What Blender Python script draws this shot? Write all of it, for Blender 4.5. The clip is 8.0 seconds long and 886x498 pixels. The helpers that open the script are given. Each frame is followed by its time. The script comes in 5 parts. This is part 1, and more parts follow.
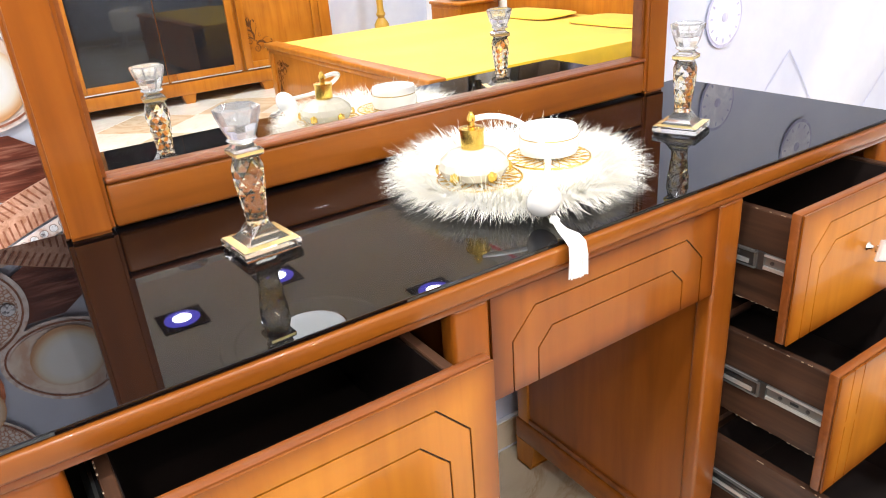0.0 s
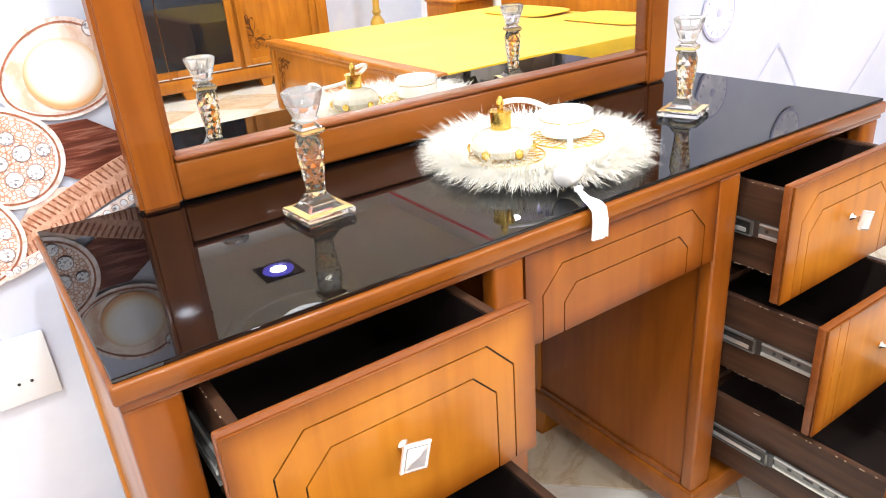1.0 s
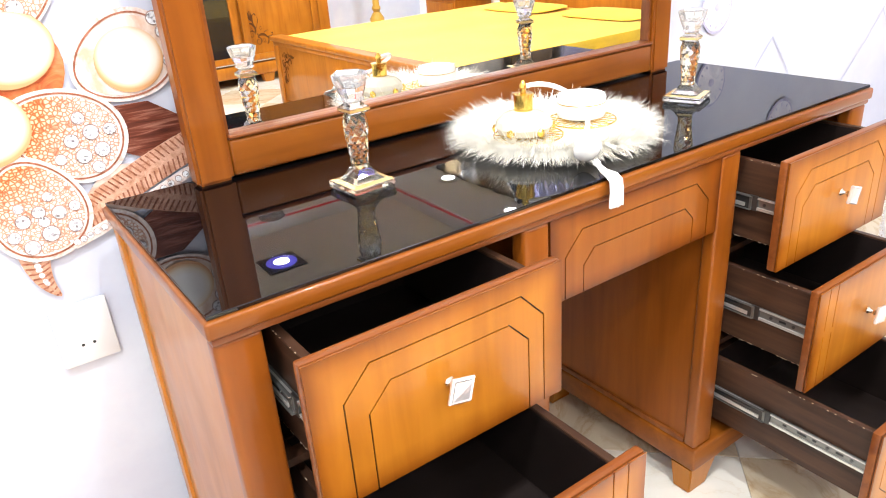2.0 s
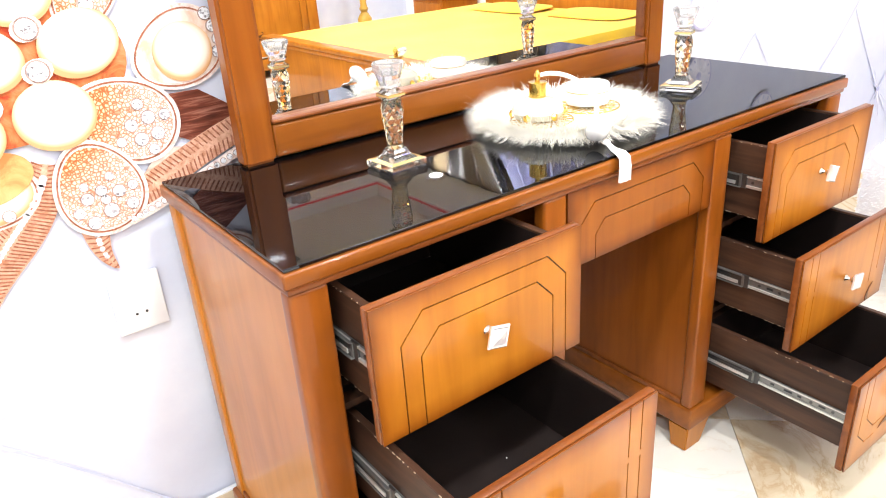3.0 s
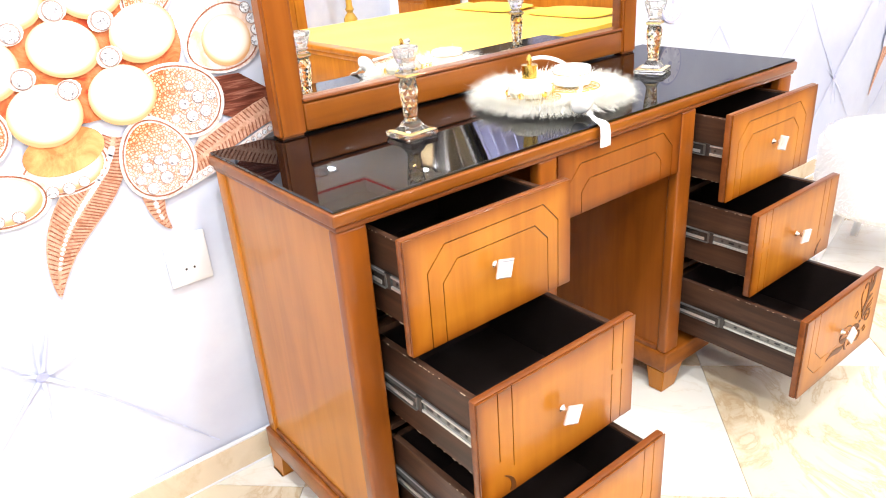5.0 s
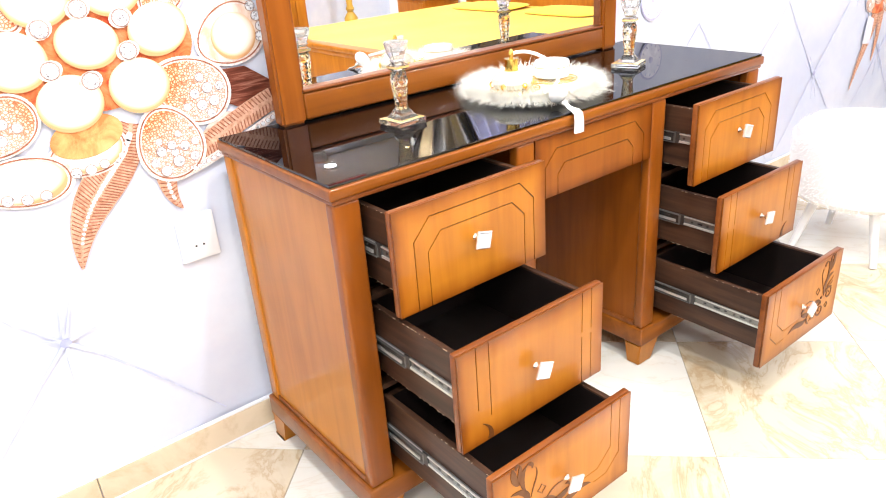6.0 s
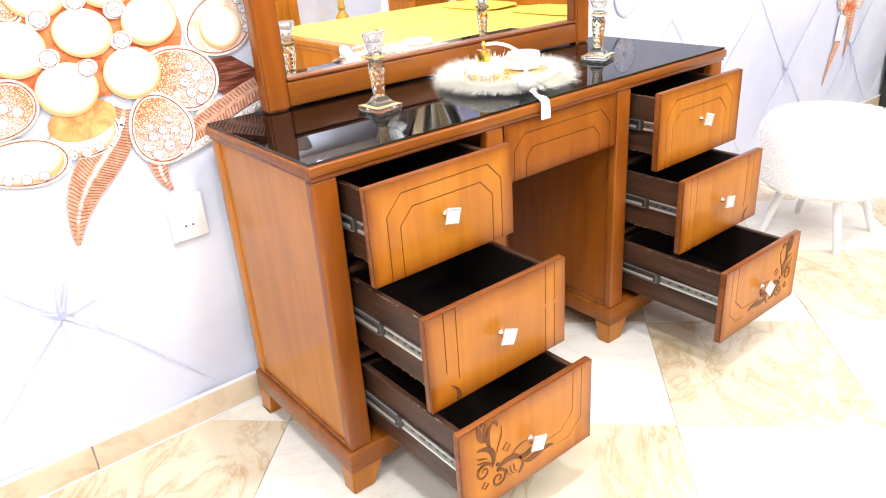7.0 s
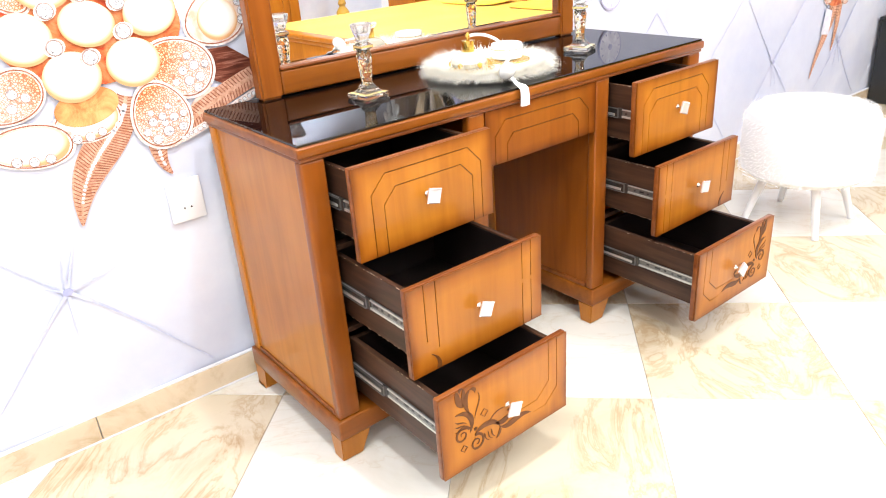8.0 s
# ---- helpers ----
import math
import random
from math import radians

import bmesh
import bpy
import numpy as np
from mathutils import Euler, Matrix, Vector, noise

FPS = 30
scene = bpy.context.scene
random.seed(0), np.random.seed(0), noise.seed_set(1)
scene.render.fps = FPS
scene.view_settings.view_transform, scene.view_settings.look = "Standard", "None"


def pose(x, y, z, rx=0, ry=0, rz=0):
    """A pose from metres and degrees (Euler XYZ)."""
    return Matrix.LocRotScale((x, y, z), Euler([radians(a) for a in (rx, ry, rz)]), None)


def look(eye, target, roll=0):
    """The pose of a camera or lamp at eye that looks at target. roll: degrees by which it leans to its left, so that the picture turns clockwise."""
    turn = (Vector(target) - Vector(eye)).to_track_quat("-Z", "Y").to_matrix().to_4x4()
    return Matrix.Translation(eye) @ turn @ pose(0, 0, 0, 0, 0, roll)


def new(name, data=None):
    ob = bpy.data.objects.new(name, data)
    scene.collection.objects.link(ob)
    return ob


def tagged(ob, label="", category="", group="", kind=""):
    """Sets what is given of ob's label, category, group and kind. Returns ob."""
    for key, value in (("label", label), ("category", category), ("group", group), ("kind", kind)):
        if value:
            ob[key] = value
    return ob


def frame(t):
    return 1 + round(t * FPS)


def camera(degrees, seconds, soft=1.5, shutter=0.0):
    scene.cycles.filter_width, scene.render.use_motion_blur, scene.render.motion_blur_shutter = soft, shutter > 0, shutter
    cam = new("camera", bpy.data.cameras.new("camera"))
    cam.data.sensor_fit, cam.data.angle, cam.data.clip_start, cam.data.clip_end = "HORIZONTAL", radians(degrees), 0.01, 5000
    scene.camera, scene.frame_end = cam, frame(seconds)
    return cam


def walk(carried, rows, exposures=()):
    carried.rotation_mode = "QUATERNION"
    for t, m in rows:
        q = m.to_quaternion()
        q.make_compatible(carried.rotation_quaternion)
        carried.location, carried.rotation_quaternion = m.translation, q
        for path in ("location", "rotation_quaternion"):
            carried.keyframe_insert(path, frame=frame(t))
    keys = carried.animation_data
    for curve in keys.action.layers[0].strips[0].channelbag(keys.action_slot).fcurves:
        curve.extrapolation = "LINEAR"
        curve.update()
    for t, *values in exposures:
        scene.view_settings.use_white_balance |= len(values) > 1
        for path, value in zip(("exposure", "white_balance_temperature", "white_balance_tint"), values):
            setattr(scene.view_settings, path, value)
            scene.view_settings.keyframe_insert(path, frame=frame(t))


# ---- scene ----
cam = camera(63.5, 8.0, soft=1.05)
PATH = [
    (0, (0.086, -0.568, 1.154), (1.061, 0.972, 0.331), -4.4),
    (0.5, (0.033, -0.594, 1.162), (1.024, 0.932, 0.331), -4.4),
    (1, (-0.039, -0.635, 1.168), (0.959, 0.887, 0.338), -4.4),
    (1.5, (-0.095, -0.666, 1.172), (0.907, 0.85, 0.338), -4.4),
    (2.8, (-0.268, -0.748, 1.184), (0.776, 0.738, 0.348), -4.1),
    (3, (-0.297, -0.759, 1.187), (0.759, 0.719, 0.35), -4.1),
    (3.5, (-0.351, -0.789, 1.192), (0.724, 0.674, 0.353), -4.1),
    (4, (-0.404, -0.824, 1.194), (0.689, 0.625, 0.355), -4.2),
    (4.5, (-0.443, -0.857, 1.195), (0.655, 0.589, 0.358), -4.3),
    (6, (-0.55, -1.042, 1.211), (0.543, 0.408, 0.374), -4.4),
    (6.5, (-0.566, -1.1, 1.209), (0.534, 0.345, 0.372), -4.3),
    (7, (-0.586, -1.159, 1.205), (0.519, 0.282, 0.368), -4.2),
    (7.5, (-0.6, -1.205, 1.201), (0.501, 0.238, 0.36), -4.1),
    (8, (-0.614, -1.267, 1.203), (0.481, 0.178, 0.359), -4.3),
]
walk(cam, [(t, look(eye, target, roll)) for t, eye, target, roll in PATH], exposures=[(0, -0.94), (1.5, -0.79), (3.5, -0.65), (6, -0.67), (8, -0.79)])

# ---- world, lights ----
world = bpy.data.worlds.new("world")
scene.world = world
world.use_nodes = True
world.node_tree.nodes["Background"].inputs[0].default_value = (0.9, 0.93, 1.0, 1)
world.node_tree.nodes["Background"].inputs[1].default_value = 0.02

ROOM = (-2.3, 4.25, -5.05, 0.535, 2.75)          # x0 x1 y0 y1 height
TRAY = (0.1, 3.15, -4.2, -1.0)                    # recess in the ceiling
SEEN_AND_FILL_SPOTS = [(0.90, -3.35), (1.70, -3.53), (2.51, -2.50), (3.62, -3.84), (3.5, -2.75), (3.0, -4.65),
         # These six are unseen, added to light the table and fill the room
         (-0.40, -0.62), (0.45, -0.50), (2.1, -1.3), (-0.25, -2.1), (-1.4, -1.6), (-1.4, -3.6)]
for sx, sy in SEEN_AND_FILL_SPOTS:
    in_tray = TRAY[0] < sx < TRAY[1] and TRAY[2] < sy < TRAY[3]
    lamp = bpy.data.lights.new("downlight_and_fill_lamp", "AREA")
    lamp.shape, lamp.size = "DISK", 0.13
    lamp.energy, lamp.color = 52.0, (0.93, 0.965, 1.0)
    new("downlight_and_fill_lamp", lamp).matrix_world = pose(sx, sy, (2.90 if in_tray else ROOM[4]) - 0.022)


# ---- materials ----
def mat(name, color, rough=0.5, metal=0.0, coat=0.0, spec=0.5):
    m = bpy.data.materials.new(name)
    m.use_nodes = True
    p = m.node_tree.nodes["Principled BSDF"]
    p.inputs["Base Color"].default_value = (*color, 1)
    p.inputs["Roughness"].default_value = rough
    p.inputs["Metallic"].default_value = metal
    p.inputs["Coat Weight"].default_value = coat
    p.inputs["Coat Roughness"].default_value = 0.08
    p.inputs["Specular IOR Level"].default_value = spec
    return m, m.node_tree, p


def coords(nt, scale, where="Object", offset=False):
    tc = nt.nodes.new("ShaderNodeTexCoord")
    mp = nt.nodes.new("ShaderNodeMapping")
    mp.inputs["Scale"].default_value = scale
    nt.links.new(tc.outputs[where], mp.inputs["Vector"])
    if offset:
        info = nt.nodes.new("ShaderNodeObjectInfo")
        mul = nt.nodes.new("ShaderNodeMath")
        mul.operation = "MULTIPLY"
        mul.inputs[1].default_value = 37.0
        nt.links.new(info.outputs["Random"], mul.inputs[0])
        nt.links.new(mul.outputs[0], mp.inputs["Location"])
    return mp.outputs["Vector"]


def noise_tex(nt, vec, scale, detail=4.0, rough=0.55, distort=0.0):
    n = nt.nodes.new("ShaderNodeTexNoise")
    n.inputs["Scale"].default_value = scale
    n.inputs["Detail"].default_value = detail
    n.inputs["Roughness"].default_value = rough
    n.inputs["Distortion"].default_value = distort
    nt.links.new(vec, n.inputs["Vector"])
    return n.outputs["Fac"]


def ramp(nt, fac, stops):
    r = nt.nodes.new("ShaderNodeValToRGB")
    el = r.color_ramp.elements
    while len(el) < len(stops):
        el.new(0.5)
    for e, (pos, col) in zip(el, stops):
        e.position, e.color = pos, (*col, 1)
    nt.links.new(fac, r.inputs["Fac"])
    return r.outputs["Color"]


def mix(nt, a, b, fac, mode="MULTIPLY"):
    n = nt.nodes.new("ShaderNodeMix")
    n.data_type, n.blend_type = "RGBA", mode
    if isinstance(fac, float):
        n.inputs[0].default_value = fac
    else:
        nt.links.new(fac, n.inputs[0])
    nt.links.new(a, n.inputs[6])
    nt.links.new(b, n.inputs[7])
    return n.outputs[2]


def bump(nt, p, fac, strength, dist=0.002):
    b = nt.nodes.new("ShaderNodeBump")
    b.inputs["Strength"].default_value = strength
    b.inputs["Distance"].default_value = dist
    nt.links.new(fac, b.inputs["Height"])
    nt.links.new(b.outputs["Normal"], p.inputs["Normal"])


def wood(name, dark, mid, light, stretch=(11, 11, 0.9), rough=0.30, coat=0.24):
    m, nt, p = mat(name, mid, rough, 0, coat, 0.28)
    p.inputs["Coat Roughness"].default_value = 0.045
    v = coords(nt, stretch)
    grain = noise_tex(nt, v, 2.6, 5, 0.52, 0.6)
    base = ramp(nt, grain, [(0.22, dark), (0.5, mid), (0.80, light)])
    blot = noise_tex(nt, coords(nt, (1, 1, 1)), 3.5, 3, 0.5)
    tone = ramp(nt, blot, [(0.3, (0.80, 0.75, 0.70)), (0.65, (1.10, 1.08, 1.04))])
    nt.links.new(mix(nt, base, tone, 0.85), p.inputs["Base Color"])
    scuff = noise_tex(nt, coords(nt, (1, 1, 1)), 9, 3)
    nt.links.new(ramp(nt, scuff, [(0.3, (rough * 0.92,) * 3), (0.7, (rough * 1.1,) * 3)]), p.inputs["Roughness"])
    return m


WOOD = wood("honey_varnish", (0.36, 0.124, 0.012), (0.44, 0.160, 0.016), (0.51, 0.195, 0.023))
# Wood of stiles and posts; also darkens the knee-hole panels in place of shade
WOOD_STILE_SHADE = wood("deep_and_shaded_varnish", (0.18, 0.045, 0.004), (0.245, 0.066, 0.006), (0.30, 0.090, 0.009))
WOOD_X = wood("honey_varnish_lengthwise", (0.16, 0.041, 0.004), (0.225, 0.064, 0.006), (0.285, 0.088, 0.009), (0.9, 11, 11))
WOOD_EDGE = wood("reddish_edge", (0.12, 0.030, 0.007), (0.19, 0.054, 0.012), (0.26, 0.082, 0.018), (1.3, 16, 16))


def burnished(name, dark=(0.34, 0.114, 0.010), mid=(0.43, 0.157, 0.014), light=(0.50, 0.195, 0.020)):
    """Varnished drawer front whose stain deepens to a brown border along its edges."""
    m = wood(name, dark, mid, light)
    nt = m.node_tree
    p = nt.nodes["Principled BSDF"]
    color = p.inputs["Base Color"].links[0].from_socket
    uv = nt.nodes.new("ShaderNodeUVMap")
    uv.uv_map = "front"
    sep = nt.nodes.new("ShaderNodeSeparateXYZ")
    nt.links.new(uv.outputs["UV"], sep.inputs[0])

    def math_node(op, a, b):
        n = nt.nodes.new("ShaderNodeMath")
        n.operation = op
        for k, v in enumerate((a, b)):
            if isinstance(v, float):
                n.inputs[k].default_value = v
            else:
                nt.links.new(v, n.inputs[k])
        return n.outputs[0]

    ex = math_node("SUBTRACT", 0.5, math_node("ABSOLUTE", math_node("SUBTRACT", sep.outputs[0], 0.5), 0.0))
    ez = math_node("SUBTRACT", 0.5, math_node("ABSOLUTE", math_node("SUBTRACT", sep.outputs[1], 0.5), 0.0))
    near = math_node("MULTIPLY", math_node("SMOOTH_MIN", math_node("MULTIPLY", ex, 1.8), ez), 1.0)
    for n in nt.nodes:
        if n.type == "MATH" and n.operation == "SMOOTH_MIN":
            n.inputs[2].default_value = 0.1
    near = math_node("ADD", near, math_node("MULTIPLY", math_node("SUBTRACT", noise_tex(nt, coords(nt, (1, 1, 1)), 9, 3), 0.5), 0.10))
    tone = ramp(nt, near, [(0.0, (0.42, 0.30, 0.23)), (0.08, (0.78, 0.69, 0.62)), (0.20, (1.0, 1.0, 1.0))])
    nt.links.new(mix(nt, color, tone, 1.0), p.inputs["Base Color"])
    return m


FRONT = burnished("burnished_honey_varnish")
# Darker copy for the knee drawer: shade under the tabletop put into its colour
FRONT_SHADED = burnished("shaded_burnished_varnish", (0.20, 0.055, 0.005), (0.26, 0.076, 0.007), (0.32, 0.100, 0.010))
WOOD_MIRROR = wood("bed_varnish", (0.32, 0.10, 0.010), (0.42, 0.145, 0.014), (0.48, 0.18, 0.02))
BROWN = wood("brown_drawer_wood", (0.020, 0.010, 0.006), (0.052, 0.024, 0.014), (0.095, 0.045, 0.025), (22, 1.6, 22), 0.42, 0.1)
WORN = mat("bare_worn_wood", (0.40, 0.30, 0.21), 0.8)[0]
DARK_IN = wood("dark_interior", (0.008, 0.005, 0.004), (0.014, 0.009, 0.008), (0.022, 0.014, 0.012), (2, 2, 2), 0.5, 0.0)
GROOVE = mat("groove_stain", (0.035, 0.012, 0.004), 0.6)[0]
CARVE = wood("carved_dark_stain", (0.07, 0.022, 0.006), (0.12, 0.04, 0.010), (0.17, 0.06, 0.016), (9, 9, 9), 0.45, 0.1)
STEEL, _nt, _p = mat("zinc_steel", (0.72, 0.72, 0.69), 0.34, 0.75)
_n = noise_tex(_nt, coords(_nt, (1, 1, 1)), 14, 3)
_nt.links.new(ramp(_nt, _n, [(0.3, (0.28,) * 3), (0.7, (0.45,) * 3)]), _p.inputs["Roughness"])
STEEL_WEB = mat("zinc_web", (0.24, 0.24, 0.23), 0.32, 0.8)[0]
SLIDE_GREY = mat("grey_slide_web", (0.26, 0.26, 0.25), 0.30, 0.8)[0]
# Web darkened in its colour to stand for shade inside the channel
SHADOW_STEEL = mat("shaded_channel_web", (0.085, 0.08, 0.075), 0.3, 0.75)[0]
STEEL_DARK = mat("dark_steel", (0.12, 0.12, 0.12), 0.35, 0.9)[0]
CHROME = mat("chrome", (0.86, 0.86, 0.87), 0.08, 1.0)[0]
CRYSTAL_FACE, _nt, _p = mat("cut_crystal_face", (0.86, 0.86, 0.88), 0.12, 0.6)
_v = _nt.nodes.new("ShaderNodeTexVoronoi")
_v.inputs["Scale"].default_value = 160
_nt.links.new(coords(_nt, (1, 1, 1)), _v.inputs["Vector"])
bump(_nt, _p, _v.outputs["Distance"], 0.22, 0.001)
GOLD = mat("gold_plate", (0.83, 0.56, 0.13), 0.2, 1.0)[0]
BLACK_GLASS, _nt, _p = mat("black_glass", (0.0025, 0.0022, 0.0026), 0.5, 0, 0, 0.0)
_gl = _nt.nodes.new("ShaderNodeBsdfGlossy")
_gl.inputs["Color"].default_value = (0.62, 0.635, 0.67, 1)
_n = noise_tex(_nt, coords(_nt, (1, 1, 1)), 26, 5, 0.65)
_nt.links.new(ramp(_nt, _n, [(0.45, (0.010,) * 3), (0.8, (0.035,) * 3)]), _gl.inputs["Roughness"])
_fr = _nt.nodes.new("ShaderNodeFresnel")
_fr.inputs["IOR"].default_value = 1.85
_mx = _nt.nodes.new("ShaderNodeMixShader")
_nt.links.new(_fr.outputs[0], _mx.inputs[0])
_nt.links.new(_p.outputs[0], _mx.inputs[1])
_nt.links.new(_gl.outputs[0], _mx.inputs[2])
_nt.links.new(_mx.outputs[0], _nt.nodes["Material Output"].inputs["Surface"])
SILVER_MIRROR = mat("silvered_mirror", (0.93, 0.94, 0.93), 0.004, 1.0)[0]
DARK_MIRROR = mat("smoked_glass", (0.012, 0.013, 0.016), 0.03, 0, 0, 0.7)[0]
WHITE_PLASTIC = mat("white_plastic", (0.82, 0.82, 0.83), 0.35)[0]
WHITE_PAINT, _nt, _p = mat("white_wall_paint", (0.80, 0.80, 0.82), 0.6)
bump(_nt, _p, noise_tex(_nt, coords(_nt, (1, 1, 1)), 90, 4), 0.15)
CEIL, _nt, _p = mat("ceiling_paint", (0.92, 0.91, 0.89), 0.7)
bump(_nt, _p, noise_tex(_nt, coords(_nt, (1, 1, 1)), 70, 4), 0.1)
BLACK_LACQUER = mat("black_lacquer", (0.018, 0.02, 0.022), 0.3)[0]


def fabric(name, color, rough=0.85, weave=220.0, strength=0.25, var=0.12):
    m, nt, p = mat(name, color, rough, 0, 0, 0.25)
    p.inputs["Sheen Weight"].default_value = 0.3
    f = noise_tex(nt, coords(nt, (1, 1, 1)), 5, 4)
    lo, hi = tuple(c * (1 - var) for c in color), tuple(min(1, c * (1 + var)) for c in color)
    nt.links.new(ramp(nt, f, [(0.3, lo), (0.7, hi)]), p.inputs["Base Color"])
    bump(nt, p, noise_tex(nt, coords(nt, (1, 1, 1)), weave, 2), strength, 0.001)
    return m


YELLOW = fabric("yellow_satin", (0.80, 0.50, 0.015), 0.55)
WHITE_FUR = fabric("white_plush", (0.92, 0.915, 0.91), 0.95, 120, 0.2, 0.02)

# padded wallpaper: pale lilac cloth
PADDED, _nt, _p = mat("lilac_padded_cloth", (0.80, 0.80, 0.86), 0.42, 0, 0, 0.35)
_a = ramp(_nt, noise_tex(_nt, coords(_nt, (1, 1, 1)), 1.6, 3, 0.5, 0.6), [(0.3, (0.56, 0.60, 0.74)), (0.7, (0.76, 0.78, 0.85))])
_b = ramp(_nt, noise_tex(_nt, coords(_nt, (1, 1, 1)), 14, 4, 0.6), [(0.3, (0.94, 0.94, 0.96)), (0.7, (1, 1, 1))])
_nt.links.new(mix(_nt, _a, _b, 1.0), _p.inputs["Base Color"])
bump(_nt, _p, noise_tex(_nt, coords(_nt, (1, 1, 1)), 160, 3), 0.05, 0.001)


def tile_mat(name, base, vein, amount):
    m, nt, p = mat(name, base, 0.12, 0, 0.2)
    v = coords(nt, (1, 1, 1), "Object", True)
    n1 = noise_tex(nt, v, 3.4, 8, 0.60, 1.2)
    c1 = ramp(nt, n1, [(0.30, vein), (0.48, base), (0.72, tuple(min(1, c * 1.06) for c in base))])
    streak = noise_tex(nt, coords(nt, (1.0, 2.2, 1.0), "Object", True), 2.6, 8, 0.60, 1.3)
    rust = tuple(c * k for c, k in zip(vein, (0.86, 0.74, 0.60)))
    c2 = ramp(nt, streak, [(0.43, base), (0.480, tuple(0.5 * (a + b) for a, b in zip(base, vein))), (0.496, rust), (0.508, vein), (0.56, base)])
    both = mix(nt, c1, c2, amount, "MIX")
    nt.links.new(both, p.inputs["Base Color"])
    nt.links.new(ramp(nt, noise_tex(nt, v, 25, 4), [(0.3, (0.08,) * 3), (0.7, (0.22,) * 3)]), p.inputs["Roughness"])
    return m


TILE_WHITE = tile_mat("cream_tile", (0.76, 0.73, 0.66), (0.68, 0.63, 0.53), 0.3)
TILE_VEIN = tile_mat("veined_beige_tile", (0.66, 0.57, 0.42), (0.49, 0.355, 0.21), 0.55)
SKIRT = tile_mat("beige_skirting_tile", (0.70, 0.58, 0.42), (0.52, 0.38, 0.22), 0.35)
GROUT = mat("grout", (0.50, 0.46, 0.40), 0.85)[0]


# ---- mesh helpers ----
def box(bm, x0, x1, y0, y1, z0, z1, bevel=0.0, seg=2):
    r = bmesh.ops.create_cube(bm, size=1.0)
    vs = r["verts"]
    for v in vs:
        v.co = ((x0 + x1) / 2 + v.co.x * (x1 - x0), (y0 + y1) / 2 + v.co.y * (y1 - y0), (z0 + z1) / 2 + v.co.z * (z1 - z0))
    if bevel:
        es = {e for v in vs for e in v.link_edges}
        bmesh.ops.bevel(bm, geom=list(es), offset=bevel, segments=seg, affect="EDGES", profile=0.5)
    return bm


def box_mesh(*a, **k):
    return box(bmesh.new(), *a, **k)


def prism(bm, pts, y0, y1):
    """A polygon given as (x, z), from depth y0 to y1."""
    lo = [bm.verts.new((x, y0, z)) for x, z in pts]
    hi = [bm.verts.new((x, y1, z)) for x, z in pts]
    bm.faces.new(lo)
    bm.faces.new(hi[::-1])
    n = len(pts)
    for i in range(n):
        bm.faces.new((lo[i], hi[i], hi[(i + 1) % n], lo[(i + 1) % n]))
    return bm


def lathe(bm, profile, n=24, origin=(0, 0, 0), turn=0.0, square=False):
    """A profile of (radius, height) turned round the z axis; square gives four facets."""
    if square:
        n, turn = 4, turn + math.pi / 4
    rings = []
    for r, z in profile:
        rings.append([bm.verts.new((origin[0] + r * math.cos(turn + 2 * math.pi * i / n), origin[1] + r * math.sin(turn + 2 * math.pi * i / n), origin[2] + z)) for i in range(n)])
    for a, b in zip(rings, rings[1:]):
        for i in range(n):
            bm.faces.new((a[i], a[(i + 1) % n], b[(i + 1) % n], b[i]))
    bm.faces.new(rings[0][::-1])
    bm.faces.new(rings[-1])
    return bm


def tube(bm, pts, radius, n=8):
    rings = []
    for i, p in enumerate(pts):
        p = Vector(p)
        d = (Vector(pts[min(i + 1, len(pts) - 1)]) - Vector(pts[max(i - 1, 0)])).normalized()
        u = d.orthogonal().normalized() if i == 0 else (u - d * u.dot(d)).normalized()
        w = d.cross(u)
        r = radius(i / (len(pts) - 1)) if callable(radius) else radius
        rings.append([bm.verts.new(p + (u * math.cos(2 * math.pi * k / n) + w * math.sin(2 * math.pi * k / n)) * r) for k in range(n)])
    for a, b in zip(rings, rings[1:]):
        for k in range(n):
            bm.faces.new((a[k], a[(k + 1) % n], b[(k + 1) % n], b[k]))
    bm.faces.new(rings[0][::-1])
    bm.faces.new(rings[-1])
    return bm


def ribbon(bm, pts, width, y, thick):
    """A flat stroke along (x, z) points, standing proud of the plane y by thick towards -y; width is a function of 0..1."""
    n = len(pts)
    left, right = [], []
    for i, (x, z) in enumerate(pts):
        x0, z0 = pts[max(i - 1, 0)]
        x1, z1 = pts[min(i + 1, n - 1)]
        d = math.hypot(x1 - x0, z1 - z0) or 1e-6
        nx, nz = -(z1 - z0) / d, (x1 - x0) / d
        w = max(width(i / (n - 1)), 0.0002) / 2
        left.append((x + nx * w, z + nz * w))
        right.append((x - nx * w, z - nz * w))
    top = [[bm.verts.new((x, y - thick, z)) for x, z in side] for side in (left, right)]
    low = [[bm.verts.new((x, y, z)) for x, z in side] for side in (left, right)]
    for i in range(n - 1):
        bm.faces.new((top[0][i], top[0][i + 1], top[1][i + 1], top[1][i]))
        bm.faces.new((top[0][i], low[0][i], low[0][i + 1], top[0][i + 1]))
        bm.faces.new((top[1][i], top[1][i + 1], low[1][i + 1], low[1][i]))
    return bm


def finish(bm, smooth):
    bmesh.ops.recalc_face_normals(bm, faces=bm.faces[:])
    if smooth:
        for f in bm.faces:
            f.smooth = True
    return bm


